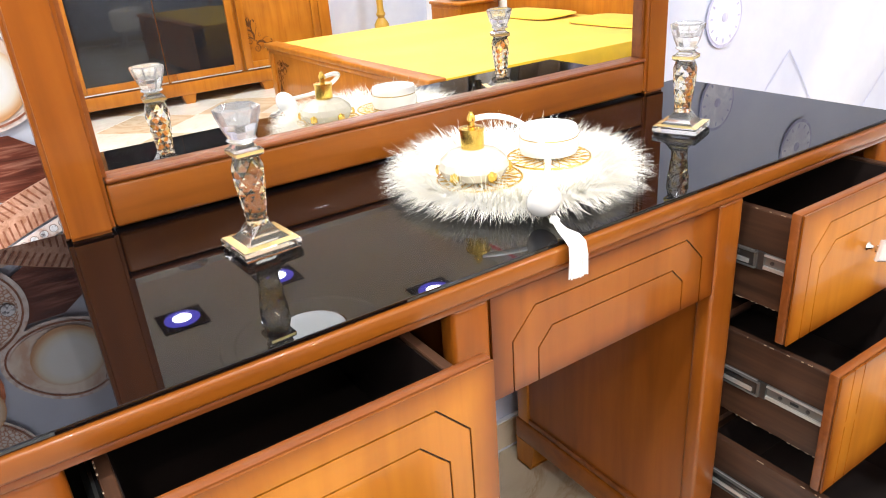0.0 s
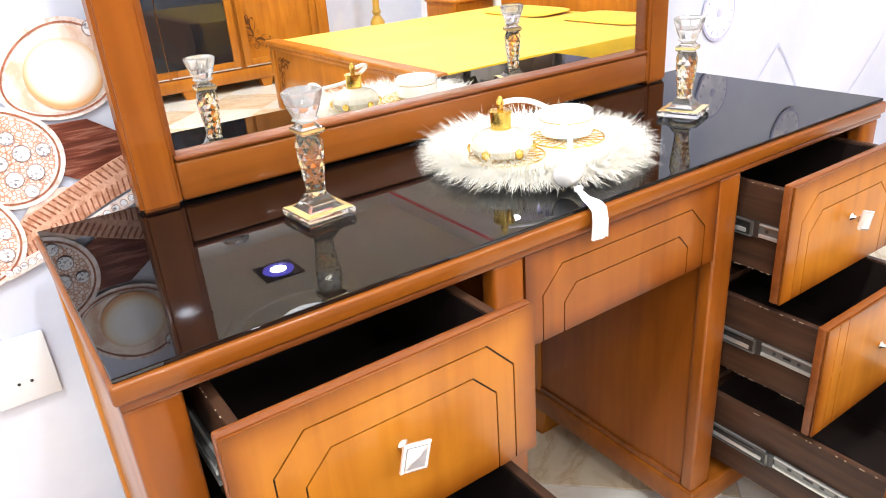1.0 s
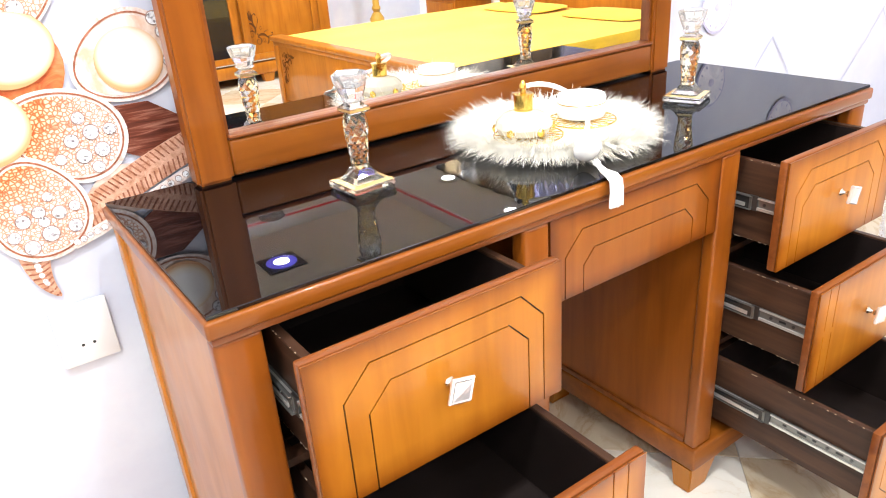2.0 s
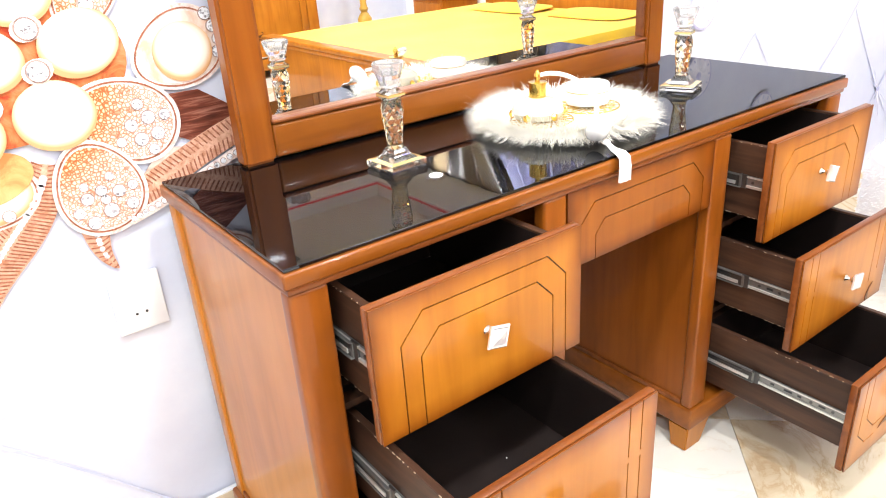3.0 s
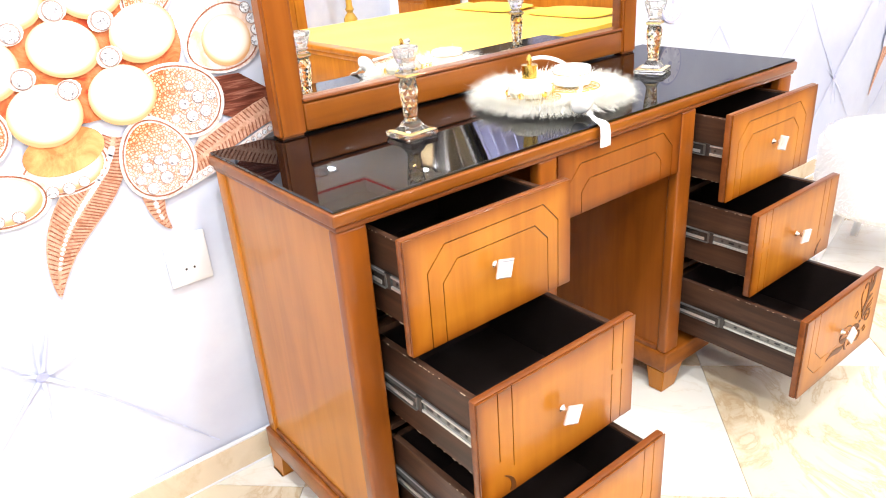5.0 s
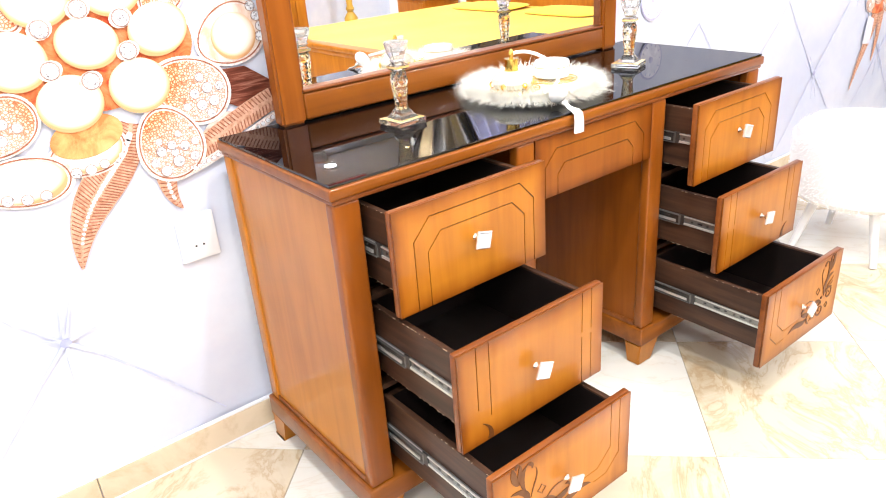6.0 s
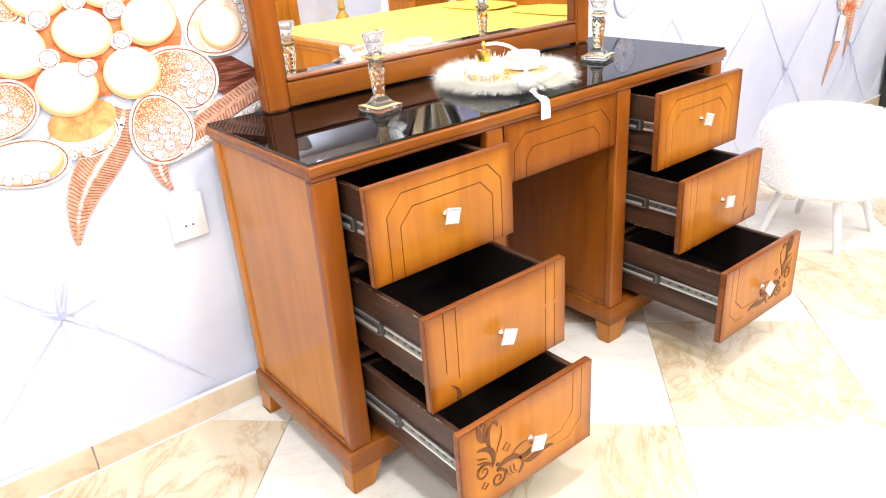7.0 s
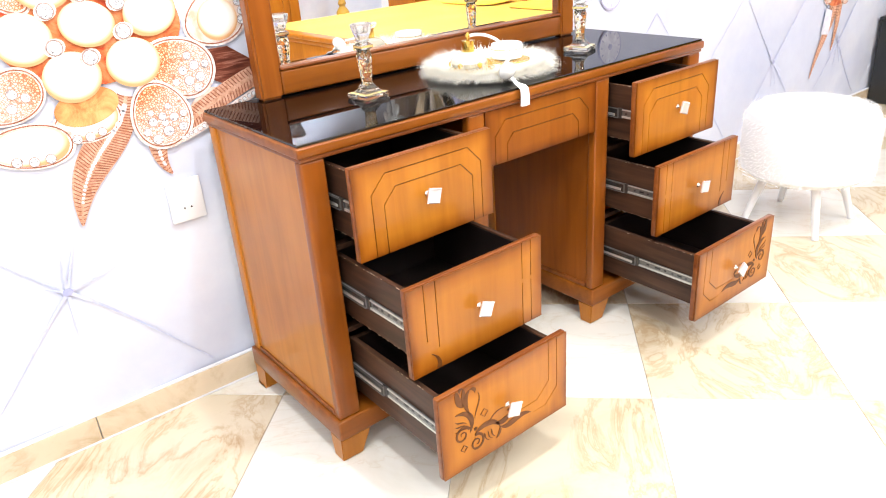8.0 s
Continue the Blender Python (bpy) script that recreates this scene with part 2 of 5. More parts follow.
def part(name, bm, material, parent=None, label="", smooth=False, recalc=True):
    """One mesh object under a thing or a part."""
    if recalc:
        finish(bm, smooth)
    me = bpy.data.meshes.new(name)
    bm.to_mesh(me)
    bm.free()
    if smooth:
        me.set_sharp_from_angle(angle=radians(38))
    me.materials.append(material)
    ob = new(name, me)
    ob.parent = parent
    return tagged(ob, label)


def thing(name, label, category, at=(0, 0, 0), turn=0.0, group="", kind=""):
    ob = new(name)
    ob.empty_display_size = 0.1
    ob.matrix_world = pose(*at, 0, 0, turn)
    return tagged(ob, label, category, group, kind)


def single(name, bm, material, label, category="", kind="", smooth=False, group=""):
    return tagged(part(name, bm, material, None, "", smooth), label, category, group, kind)


# ---- room ----
x0, x1, y0, y1, H = ROOM


def padded(bm, length, height, to_world, phase=0.40, pitch=0.66, row=0.43, rise=0.72, depth=0.011, step=0.022, mask=None):
    """A tufted wall face: diagonal seams that meet in buttons."""
    nu, nv = int(length / step), int(height / step)
    grid = []
    for i in range(nu + 1):
        col = []
        for j in range(nv + 1):
            s, z = length * i / nu, height * j / nv
            u, v = (s + phase) / pitch, (z - row) / rise
            if mask:
                return_mask = mask(x0 + s, z)
            else:
                return_mask = 1.0
            puff = (abs(math.sin(math.pi * (u + v))) * abs(math.sin(math.pi * (u - v)))) ** 0.42
            wob = 0.003 * noise.noise((s * 2.2, z * 2.2, 3.0))
            col.append(bm.verts.new(to_world(s, z, depth * (1 - puff) * return_mask + wob * return_mask + 0.003)))
        grid.append(col)
    for i in range(nu):
        for j in range(nv):
            bm.faces.new((grid[i][j], grid[i + 1][j], grid[i + 1][j + 1], grid[i][j + 1]))
    return bm


def quiet(x, z):
    """Where the printed brooch and the clocks lie the cloth is flat."""
    a = max(abs(x + 0.15) - 0.42, 0.62 - z)
    b = max(abs(x - 2.0) - 0.55, 0.70 - z)
    c = max(abs(x - 3.42) - 0.16, 0.26 - z)
    return min(1.0, max(0.0, min(a, b, c) / 0.12))


bm = padded(bmesh.new(), x1 - x0, H, lambda s, z, d: (x0 + s, y1 + d, z), phase=x0 + 0.40, mask=quiet)
box(bm, x0 - 0.12, x1 + 0.12, y1 + 0.05, y1 + 0.17, 0, H)
single("wall_north", bm, PADDED, "pale lilac padded wall with diagonal tufting", "wall", "structure", True)
bm = padded(bmesh.new(), x1 - x0, H, lambda s, z, d: (x0 + s, y0 - d, z), phase=x0 + 0.25)
box(bm, x0 - 0.12, x1 + 0.12, y0 - 0.17, y0 - 0.05, 0, H)
single("wall_south", bm, PADDED, "pale lilac padded wall behind the wardrobe", "wall", "structure", True)
single("wall_east", box_mesh(x1, x1 + 0.12, y0 - 0.05, y1 + 0.05, 0, H), WHITE_PAINT, "plain white painted wall at the bed head", "wall", "structure")
single("wall_west", box_mesh(x0 - 0.12, x0, y0 - 0.05, y1 + 0.05, 0, H), WHITE_PAINT, "plain white painted wall", "wall", "structure")
a0, a1, b0, b1 = TRAY
bm = bmesh.new()
box(bm, x0, a0, y0, y1, H, H + 0.2)
box(bm, a1, x1, y0, y1, H, H + 0.2)
box(bm, a0, a1, y0, b0, H, H + 0.2)
box(bm, a0, a1, b1, y1, H, H + 0.2)
box(bm, a0, a1, b0, b1, 2.90, 2.96)
MEDALLION = [(0.50, 0.002), (0.52, -0.012), (0.60, -0.016), (0.62, 0.002)]
for (r0, h0), (r1, h1) in zip(MEDALLION, MEDALLION[1:]):
    for k in range(64):
        t0, t1 = 2 * math.pi * k / 64, 2 * math.pi * (k + 1) / 64
        bm.faces.new([bm.verts.new((1.55 + r * math.cos(t), -2.55 + r * math.sin(t), 2.90 + h)) for r, h, t in ((r0, h0, t0), (r0, h0, t1), (r1, h1, t1), (r1, h1, t0))])
single("ceiling", bm, CEIL, "grey-white plaster ceiling with a recessed tray", "ceiling", "structure")
LED, _nt, _p = mat("led_strip", (0.6, 0.02, 0.03), 0.4)
_p.inputs["Emission Color"].default_value = (1.0, 0.03, 0.05, 1)
_p.inputs["Emission Strength"].default_value = 0.9
led = thing("led_strip", "red light strip along the edge of the ceiling tray", "light strip", (0, 0, 2.76))
for k, (p0, p1, q0, q1) in enumerate([(a0, a1, b0, b0 + 0.012), (a0, a1, b1 - 0.012, b1), (a0, a0 + 0.012, b0 + 0.013, b1 - 0.013), (a1 - 0.012, a1, b0 + 0.013, b1 - 0.013)]):
    part("strip", box_mesh(p0, p1, q0, q1, 0.004, 0.02), LED, led)
GLOW, _nt, _p = mat("downlight_lens", (0.9, 0.9, 1.0), 0.3)
_p.inputs["Emission Color"].default_value = (0.95, 0.95, 1.0, 1)
_p.inputs["Emission Strength"].default_value = 9.0
GLOW_BLUE, _nt, _p = mat("downlight_lens_blue", (0.3, 0.3, 1.0), 0.3)
_p.inputs["Emission Color"].default_value = (0.12, 0.10, 1.0, 1)
_p.inputs["Emission Strength"].default_value = 6.0
# Fixtures at the seen places and at the added fill lamps
for sx, sy in SEEN_AND_FILL_SPOTS:
    in_tray = a0 < sx < a1 and b0 < sy < b1
    z = (2.90 if in_tray else H)
    d = thing("downlight", "round recessed ceiling downlight with a white rim, some added as fill", "downlight", (sx, sy, z), 0, "ceiling downlights")
    if in_tray:
        part("rim", box_mesh(-0.16, 0.16, -0.16, 0.16, -0.014, -0.001, 0.004), STEEL_DARK, d, "dark square mounting plate")
        part("glow_ring", lathe(bmesh.new(), [(0.125, -0.018), (0.125, -0.0145)], 24), GLOW_BLUE, d, "blue lit ring")
    else:
        part("rim", lathe(bmesh.new(), [(0.09, -0.016), (0.10, -0.010), (0.10, -0.001)], 28), WHITE_PLASTIC, d)
    part("lens", lathe(bmesh.new(), [(0.06, -0.021), (0.065, -0.0185)], 24), GLOW, d, "glowing white lens")
lampdisc = thing("ceiling_lamp", "round white ceiling lamp with a gold patterned rim", "ceiling lamp", (1.55, -2.55, 2.90))
LAMP_GLASS, _nt, _p = mat("lit_opal_glass", (0.85, 0.85, 0.83), 0.3)
_p.inputs["Emission Color"].default_value = (0.96, 0.98, 1.0, 1)
_p.inputs["Emission Strength"].default_value = 9.0
part("shade", lathe(bmesh.new(), [(0.02, -0.10), (0.16, -0.085), (0.23, -0.05), (0.24, -0.02)], 40), LAMP_GLASS, lampdisc, "lit white dome shade", True)
bm = bmesh.new()
for k in range(48):
    a = 2 * math.pi * k / 48
    box(bm, 0.235 * math.cos(a) - 0.012, 0.235 * math.cos(a) + 0.012, 0.235 * math.sin(a) - 0.012, 0.235 * math.sin(a) + 0.012, -0.045, -0.02)
part("rim", bm, GOLD, lampdisc, "pierced gold rim")

# floor bed under the tiles
single("floor_bed", box_mesh(x0, x1, y0, y1 + 0.02, -0.08, -0.003), GROUT, "beige grout bed under the floor tiles", "floor", "structure")


# ---- dressing table ----
table = thing("dressing_table", "honey-brown varnished dressing table with black glass top and open drawers", "dressing table")
TOPZ = 0.800
part("tabletop", box_mesh(0.0, 1.41, 0.0, 0.490, 0.777, TOPZ, 0.0045, 3), WOOD_X, table, "", True)
part("under_moulding", box_mesh(0.004, 1.402, 0.003, 0.482, 0.768, 0.7775, 0.003), WOOD_EDGE, table, "", True)
glass = part("glass_top", box_mesh(0.005, 1.405, 0.006, 0.486, TOPZ + 0.0005, TOPZ + 0.006, 0.0012), BLACK_GLASS, table, "glossy black glass sheet")


def pedestal(xa, xb, sl, sr, lip, left, right):
    """A drawer column between xa and xb: front stiles sl and sr wide, plinth lip at its left, woods of both side panels."""
    part("stile", box_mesh(xa, xa + sl, 0.006, 0.034, 0.1225, 0.768, 0.006, 3), WOOD_STILE_SHADE, table, "", True)
    part("stile", box_mesh(xb - sr, xb, 0.006, 0.034, 0.1225, 0.768, 0.006, 3), WOOD_STILE_SHADE, table, "", True)
    part("back_stile", box_mesh(xa, xa + 0.03, 0.442, 0.477, 0.1225, 0.768, 0.003), WOOD, table, "", True)
    part("back_stile", box_mesh(xb - 0.03, xb, 0.442, 0.477, 0.1225, 0.768, 0.003), WOOD, table, "", True)
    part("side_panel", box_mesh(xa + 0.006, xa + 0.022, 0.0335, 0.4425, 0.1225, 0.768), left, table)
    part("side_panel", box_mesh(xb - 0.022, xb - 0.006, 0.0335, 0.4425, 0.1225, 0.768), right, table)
    for s in (xa, xb - 0.008):
        part("panel_bead", box_mesh(s + 0.0005, s + 0.0075, 0.0345, 0.4415, 0.1225, 0.1365, 0.003), WOOD_EDGE, table, "", True)
    part("back_panel", box_mesh(xa + 0.0305, xb - 0.0305, 0.462, 0.474, 0.123, 0.767), DARK_IN, table)
    part("bottom_panel", box_mesh(xa + 0.0225, xb - 0.0225, 0.0755, 0.4615, 0.1225, 0.132), DARK_IN, table)
    for z in (0.335, 0.548):
        part("drawer_rail", box_mesh(xa + sl + 0.0005, xb - sr - 0.0005, 0.036, 0.060, z - 0.008, z + 0.004), BROWN, table)
    part("plinth", box_mesh(xa - lip, xb + 0.009, 0.000, 0.484, 0.066, 0.122, 0.006, 3), WOOD_X, table, "", True)
    for fx, flip in ((xa - lip + 0.003, 1), (xb + 0.006, -1)):
        for fy, back in ((0.006, 1), (0.480, -1)):
            bm = bmesh.new()
            r = bmesh.ops.create_cube(bm, size=1.0)
            for v in r["verts"]:
                low = v.co.z < 0
                ax = 0 if v.co.x < 0 else (0.058 if low else 0.088)
                ay = 0 if v.co.y < 0 else (0.042 if low else 0.056)
                v.co = (fx + flip * (ax - (0.001 if low else 0)), fy + back * (ay + (0.002 if low else 0)), 0.0 if low else 0.0658)
            bmesh.ops.bevel(bm, geom=bm.edges[:], offset=0.003, segments=2, affect="EDGES")
            part("foot", bm, WOOD, table, "", True)


# Panels facing the knee hole take the darker wood: its shade in colour
pedestal(0.005, 0.506, 0.058, 0.052, 0.009, WOOD, WOOD_STILE_SHADE)
pedestal(0.914, 1.400, 0.0560, 0.058, 0.003, WOOD_STILE_SHADE, WOOD)
part("back_rail", box_mesh(0.507, 0.913, 0.45, 0.468, 0.66, 0.768), DARK_IN, table)

HW = 0.0011


def outline(w, h, mx, mt, c, off, zb=0.0, mr=None):
    """Half of a chamfered frame line: from the bottom left over the top to the bottom right, grown outward by off."""
    k = off * 0.414
    mr = mx if mr is None else mr
    return [(mx - off, zb), (mx - off, h - mt - c * 1.05 + k), (mx + c - k, h - mt + off), (w - mr - c + k, h - mt + off), (w - mr + off, h - mt - c * 1.05 + k), (w - mr + off, zb)]


def front_plates(kind, w, h):
    """The proud plates of a drawer front, parted by fine grooves."""
    mo, mi, c = 0.042, 0.072, 0.038
    plates = []
    if kind == "arch":
        o1, o2 = outline(w, h, mo, 0.028, c, HW, 0.0, 0.033), outline(w, h, mo, 0.028, c, -HW, 0.0, 0.033)
        i1, i2 = outline(w, h, mi, 0.062, c * 0.85, HW, 0.0, 0.060), outline(w, h, mi, 0.062, c * 0.85, -HW, 0.0, 0.060)
        plates = [[(0, 0)] + o1 + [(w, 0), (w, h), (0, h)], o2 + i1[::-1], i2]
    elif kind == "lines":
        cuts = [0, mo, mi, w - 0.060, w - 0.033, w]
        for k in range(5):
            plates.append([(cuts[k] + (HW if k else 0), 0), (cuts[k + 1] - (HW if k < 4 else 0), 0), (cuts[k + 1] - (HW if k < 4 else 0), h), (cuts[k] + (HW if k else 0), h)])
        for x in (w - 0.060, w - 0.033):
            plates.append([(x - HW, h * 0.52), (x + HW, h * 0.52), (x + HW, h * 0.57), (x - HW, h * 0.57)])
        for x, t in ((mo, 0.36), (mi, 0.24)):
            plates.append([(x - HW, 0), (x + HW, 0), (x + HW, h * t), (x - HW, h * t)])
    else:
        def hook(m, mb, off):
            k = off * 0.414
            return [(w - m + off, h), (w - m + off, mb + c * 0.9 - k), (w - m - c + k, mb - off), (0, mb - off)]
        o1, o2 = hook(0.033, 0.040, HW), hook(0.033, 0.040, -HW)
        i1, i2 = hook(0.060, 0.068, HW), hook(0.060, 0.068, -HW)
        plates = [[(0, 0), (w, 0), (w, h)] + o1, o2 + i1[::-1], i2 + [(0, h)]]
        plates.append([(0, 0.040 - HW), (w - mo - c - 0.03, 0.040 - HW), (w - mo - c - 0.03, 0.040 + HW), (0, 0.040 + HW)])
        plates.append([(0, 0.068 - HW), (w - mi - c - 0.07, 0.068 - HW), (w - mi - c - 0.07, 0.068 + HW), (0, 0.068 + HW)])
    return plates


def arc(cx, cz, r0, r1, a0, a1, n=18):
    out = []
    for i in range(n):
        t = i / (n - 1)
        a, r = radians(a0 + (a1 - a0) * t), r0 + (r1 - r0) * t
        out.append((cx + r * math.cos(a), cz + r * math.sin(a)))
    return out


def swell(w, lo=0.0003):
    return lambda t: lo + 1.4 * w * math.sin(math.pi * min(1, max(0, t))) ** 0.8


def bezier(p, q, r, s, n=16):
    out = []
    for i in range(n):
        t = i / (n - 1)
        out.append(tuple((1 - t) ** 3 * a + 3 * (1 - t) ** 2 * t * b + 3 * (1 - t) * t * t * c + t ** 3 * d for a, b, c, d in zip(p, q, r, s)))
    return out


def scroll_strokes():
    """Acanthus corner scroll about its elbow, in metres: one arm rises, one runs to the right, each from its own volute."""
    S = []

    def curve(p, q, r, e, w, n=18):
        S.append((bezier(*[(x - 0.088, z - 0.048) for x, z in (p, q, r, e)], n), w))

    # rising arm: volute, spine, two leaf blades
    S.append((arc(0.056 - 0.088, 0.093 - 0.048, 0.003, 0.021, 560, 20, 40), lambda t: 0.0016 + 0.0050 * t))
    curve((0.077, 0.090), (0.092, 0.118), (0.080, 0.150), (0.040, 0.152), swell(0.0095))
    curve((0.078, 0.140), (0.066, 0.160), (0.066, 0.188), (0.083, 0.198), swell(0.0080))
    curve((0.083, 0.198), (0.092, 0.199), (0.099, 0.192), (0.095, 0.184), swell(0.0055))
    curve((0.064, 0.164), (0.048, 0.172), (0.050, 0.196), (0.045, 0.211), swell(0.0100))
    curve((0.062, 0.166), (0.060, 0.182), (0.070, 0.196), (0.064, 0.209), swell(0.0075))
    curve((0.064, 0.209), (0.058, 0.214), (0.052, 0.208), (0.056, 0.202), swell(0.0040))
    # running arm: volute, spine, two leaf blades
    S.append((arc(0.094 - 0.088, 0.054 - 0.048, 0.003, 0.022, -480, 100, 40), lambda t: 0.0016 + 0.0050 * t))
    curve((0.090, 0.076), (0.106, 0.094), (0.150, 0.092), (0.162, 0.060), swell(0.0095))
    curve((0.162, 0.062), (0.166, 0.050), (0.158, 0.038), (0.150, 0.033), swell(0.0050))
    curve((0.150, 0.077), (0.166, 0.062), (0.186, 0.072), (0.196, 0.078), swell(0.0100))
    curve((0.196, 0.078), (0.200, 0.086), (0.192, 0.092), (0.184, 0.090), swell(0.0050))
    curve((0.164, 0.058), (0.190, 0.036), (0.214, 0.070), (0.258, 0.047), swell(0.0115))
    # rosette at the elbow
    S.append((arc(0.092 - 0.088, 0.092 - 0.048, 0.0010, 0.0042, 0, 420, 16), lambda t: 0.0036))
    # fine tendrils and ripples
    curve((0.104, 0.182), (0.116, 0.160), (0.094, 0.142), (0.092, 0.118), swell(0.0020))
    curve((0.120, 0.084), (0.140, 0.090), (0.140, 0.110), (0.178, 0.104), swell(0.0020))
    for k in range(3):
        z = 0.009 * k
        curve((0.038, 0.138 - 1.6 * z), (0.046, 0.124 - z), (0.056, 0.132 - z), (0.070, 0.117 - 0.8 * z), swell(0.0018))
        x = 0.010 * k
        curve((0.114 + x, 0.068), (0.122 + x, 0.062), (0.112 + x, 0.050), (0.130 + 0.9 * x, 0.041), swell(0.0018))
    for cx, cz, r in ((0.119 - 0.088, 0.120 - 0.048, 0.011), (0.058 - 0.088, 0.057 - 0.048, 0.0095)):
        S.append(([(cx - r, cz), (cx - r * 0.4, cz + r * 0.5), (cx, cz + r), (cx + r * 0.4, cz + r * 0.5), (cx + r, cz), (cx + r * 0.4, cz - r * 0.5), (cx, cz - r), (cx - r * 0.4, cz - r * 0.5), (cx - r, cz)], lambda t: 0.0014))
    return S


def scroll(bm, ox, oz, y, size=1.0, flip=1, thick=0.0012):
    for pts, width in scroll_strokes():
        ribbon(bm, [(ox + flip * size * x, oz + size * z) for x, z in pts], (lambda wd: lambda t: size * wd(t))(width), y, thick)
    return bm


def knob_meshes():
    stem = bmesh.new()
    prof = [(0.0045, 0.0), (0.007, 0.002), (0.004, 0.006), (0.0035, 0.012), (0.006, 0.015), (0.0035, 0.018), (0.0045, 0.022)]
    lathe(stem, prof, 14)
    for v in stem.verts:
        v.co = (v.co.x, -v.co.z, v.co.y)
    plate = bmesh.new()
    rings = [[plate.verts.new((sx * r, y, sz * r)) for sx, sz in ((-1, -1), (1, -1), (1, 1), (-1, 1))] for r, y in ((0.0155, -0.0222), (0.0172, -0.0245), (0.0172, -0.0275), (0.0150, -0.0292), (0.0128, -0.0284))]
    for a, b in zip(rings, rings[1:]):
        for i in range(4):
            plate.faces.new((a[i], a[(i + 1) % 4], b[(i + 1) % 4], b[i]))
    tip = plate.verts.new((0, -0.0294, 0))
    for i in range(4):
        plate.faces.new((rings[-1][i], rings[-1][(i + 1) % 4], tip))
    plate.faces.new(rings[0][::-1])
    return stem, plate


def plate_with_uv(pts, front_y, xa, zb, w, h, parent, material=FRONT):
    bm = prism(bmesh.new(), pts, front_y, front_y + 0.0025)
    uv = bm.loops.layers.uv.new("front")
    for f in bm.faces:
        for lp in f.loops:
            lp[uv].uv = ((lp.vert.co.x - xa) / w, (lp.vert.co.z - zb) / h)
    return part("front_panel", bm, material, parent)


def drawer(xa, xb, front_y, zt, zb, kind, flip, knob_turn, inl, inr):
    """An open drawer: xa to xb is its front, whose outer face stands at front_y."""
    w, h = xb - xa, zt - zb
    length = 0.350
    bx0, bx1, bz0, bz1 = xa + inl, xb - inr, zb + 0.036, zt - 0.020
    yb = front_y + 0.0195
    ye = yb + length
    bm = bmesh.new()
    box(bm, bx0, bx0 + 0.013, yb, ye, bz0, bz1, 0.0012, 1)
    box(bm, bx1 - 0.013, bx1, yb, ye, bz0, bz1, 0.0012, 1)
    box(bm, bx0 + 0.0132, bx1 - 0.0132, ye - 0.013, ye - 0.0005, bz0 + 0.003, bz1 - 0.002)
    body = part("drawer", bm, BROWN, table, "brown drawer box pulled open")
    bm = bmesh.new()
    for k in range(34):
        ln, yy = rng.uniform(0.0015, 0.007), rng.uniform(yb + 0.004, ye - 0.10)
        zz = bz0 - 0.0003 if k % 3 else bz1 - 0.0006
        box(bm, bx0 - 0.0004, bx0 + 0.0010, yy, yy + ln, zz, zz + 0.0009)
    tagged(part("edge_chips", bm, WORN, body), "pale chips along worn edges", kind="stuff")
    part("drawer_bottom", box_mesh(bx0 + 0.0133, bx1 - 0.0133, yb + 0.001, ye - 0.0135, bz0 + 0.006, bz0 + 0.011), DARK_IN, body, "near-black drawer floor")
    for l0, l1 in ((bx0 + 0.0133, bx0 + 0.0143), (bx1 - 0.0143, bx1 - 0.0133)):
        part("lining", box_mesh(l0, l1, yb + 0.001, ye - 0.0135, bz0 + 0.0112, bz1 - 0.004), DARK_IN, body)
    part("lining", box_mesh(bx0 + 0.0145, bx1 - 0.0145, ye - 0.0145, ye - 0.0135, bz0 + 0.0112, bz1 - 0.004), DARK_IN, body)
    part("front_board", box_mesh(xa, xb, front_y + 0.004, front_y + 0.0192, zb, zt, 0.0035, 2), WOOD_EDGE, body, "", True)
    part("groove_ground", box_mesh(xa + 0.003, xb - 0.003, front_y + 0.0026, front_y + 0.0038, zb + 0.003, zt - 0.003), GROOVE, body, "dark stained grooves")
    m = 0.0012
    for pl in front_plates(kind, w - 2 * m, h - 2 * m):
        pts = [((xa + m + x) if flip > 0 else (xb - m - x), zb + m + z) for x, z in pl]
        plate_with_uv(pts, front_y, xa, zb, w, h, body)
    if kind == "hook":
        ox = xa + 0.088 if flip > 0 else xb - 0.088
        for pts, width in scroll_strokes():
            part("carved_scroll", ribbon(bmesh.new(), [(ox + flip * x, zb + 0.048 + z) for x, z in pts], width, front_y - 0.0002, 0.0012), CARVE, body, "dark carved leaf scroll")
    if kind == "lines":
        bm = bmesh.new()
        ox = xa + 0.062 if flip > 0 else xb - 0.062
        ribbon(bm, bezier((ox + flip * 0.006, zb + 0.004), (ox + flip * 0.012, zb + 0.02), (ox + flip * 0.004, zb + 0.034), (ox - flip * 0.012, zb + 0.044)), lambda t: 0.012 * (1 - t) + 0.001, front_y - 0.0002, 0.0012)
        part("carving", bm, CARVE, body, "dark carved leaf tip")
    stem, plate = knob_meshes()
    kx, kz = (xa + xb) / 2 - 0.003, (zt + zb) / 2 + 0.002
    for b in (stem, plate):
        bmesh.ops.transform(b, matrix=pose(kx, front_y, kz, 0, knob_turn, 0), verts=b.verts[:])
    part("knob_stem", stem, CHROME, body, "turned chrome knob stem", True)
    part("knob", plate, CRYSTAL_FACE, body, "square silver crystal-cut knob")
    zc = (bz0 + bz1) / 2
    for sgn, sx in ((-1, bx0), (1, bx1)):
        bm = bmesh.new()
        lo, hi = sorted((sx + sgn * 0.0008, sx + sgn * 0.004))
        box(bm, lo, hi, yb + 0.004, ye - 0.01, zc - 0.0115, zc + 0.0115)
        part("slide_web", bm, SLIDE_GREY, body, "grey web of the slide")
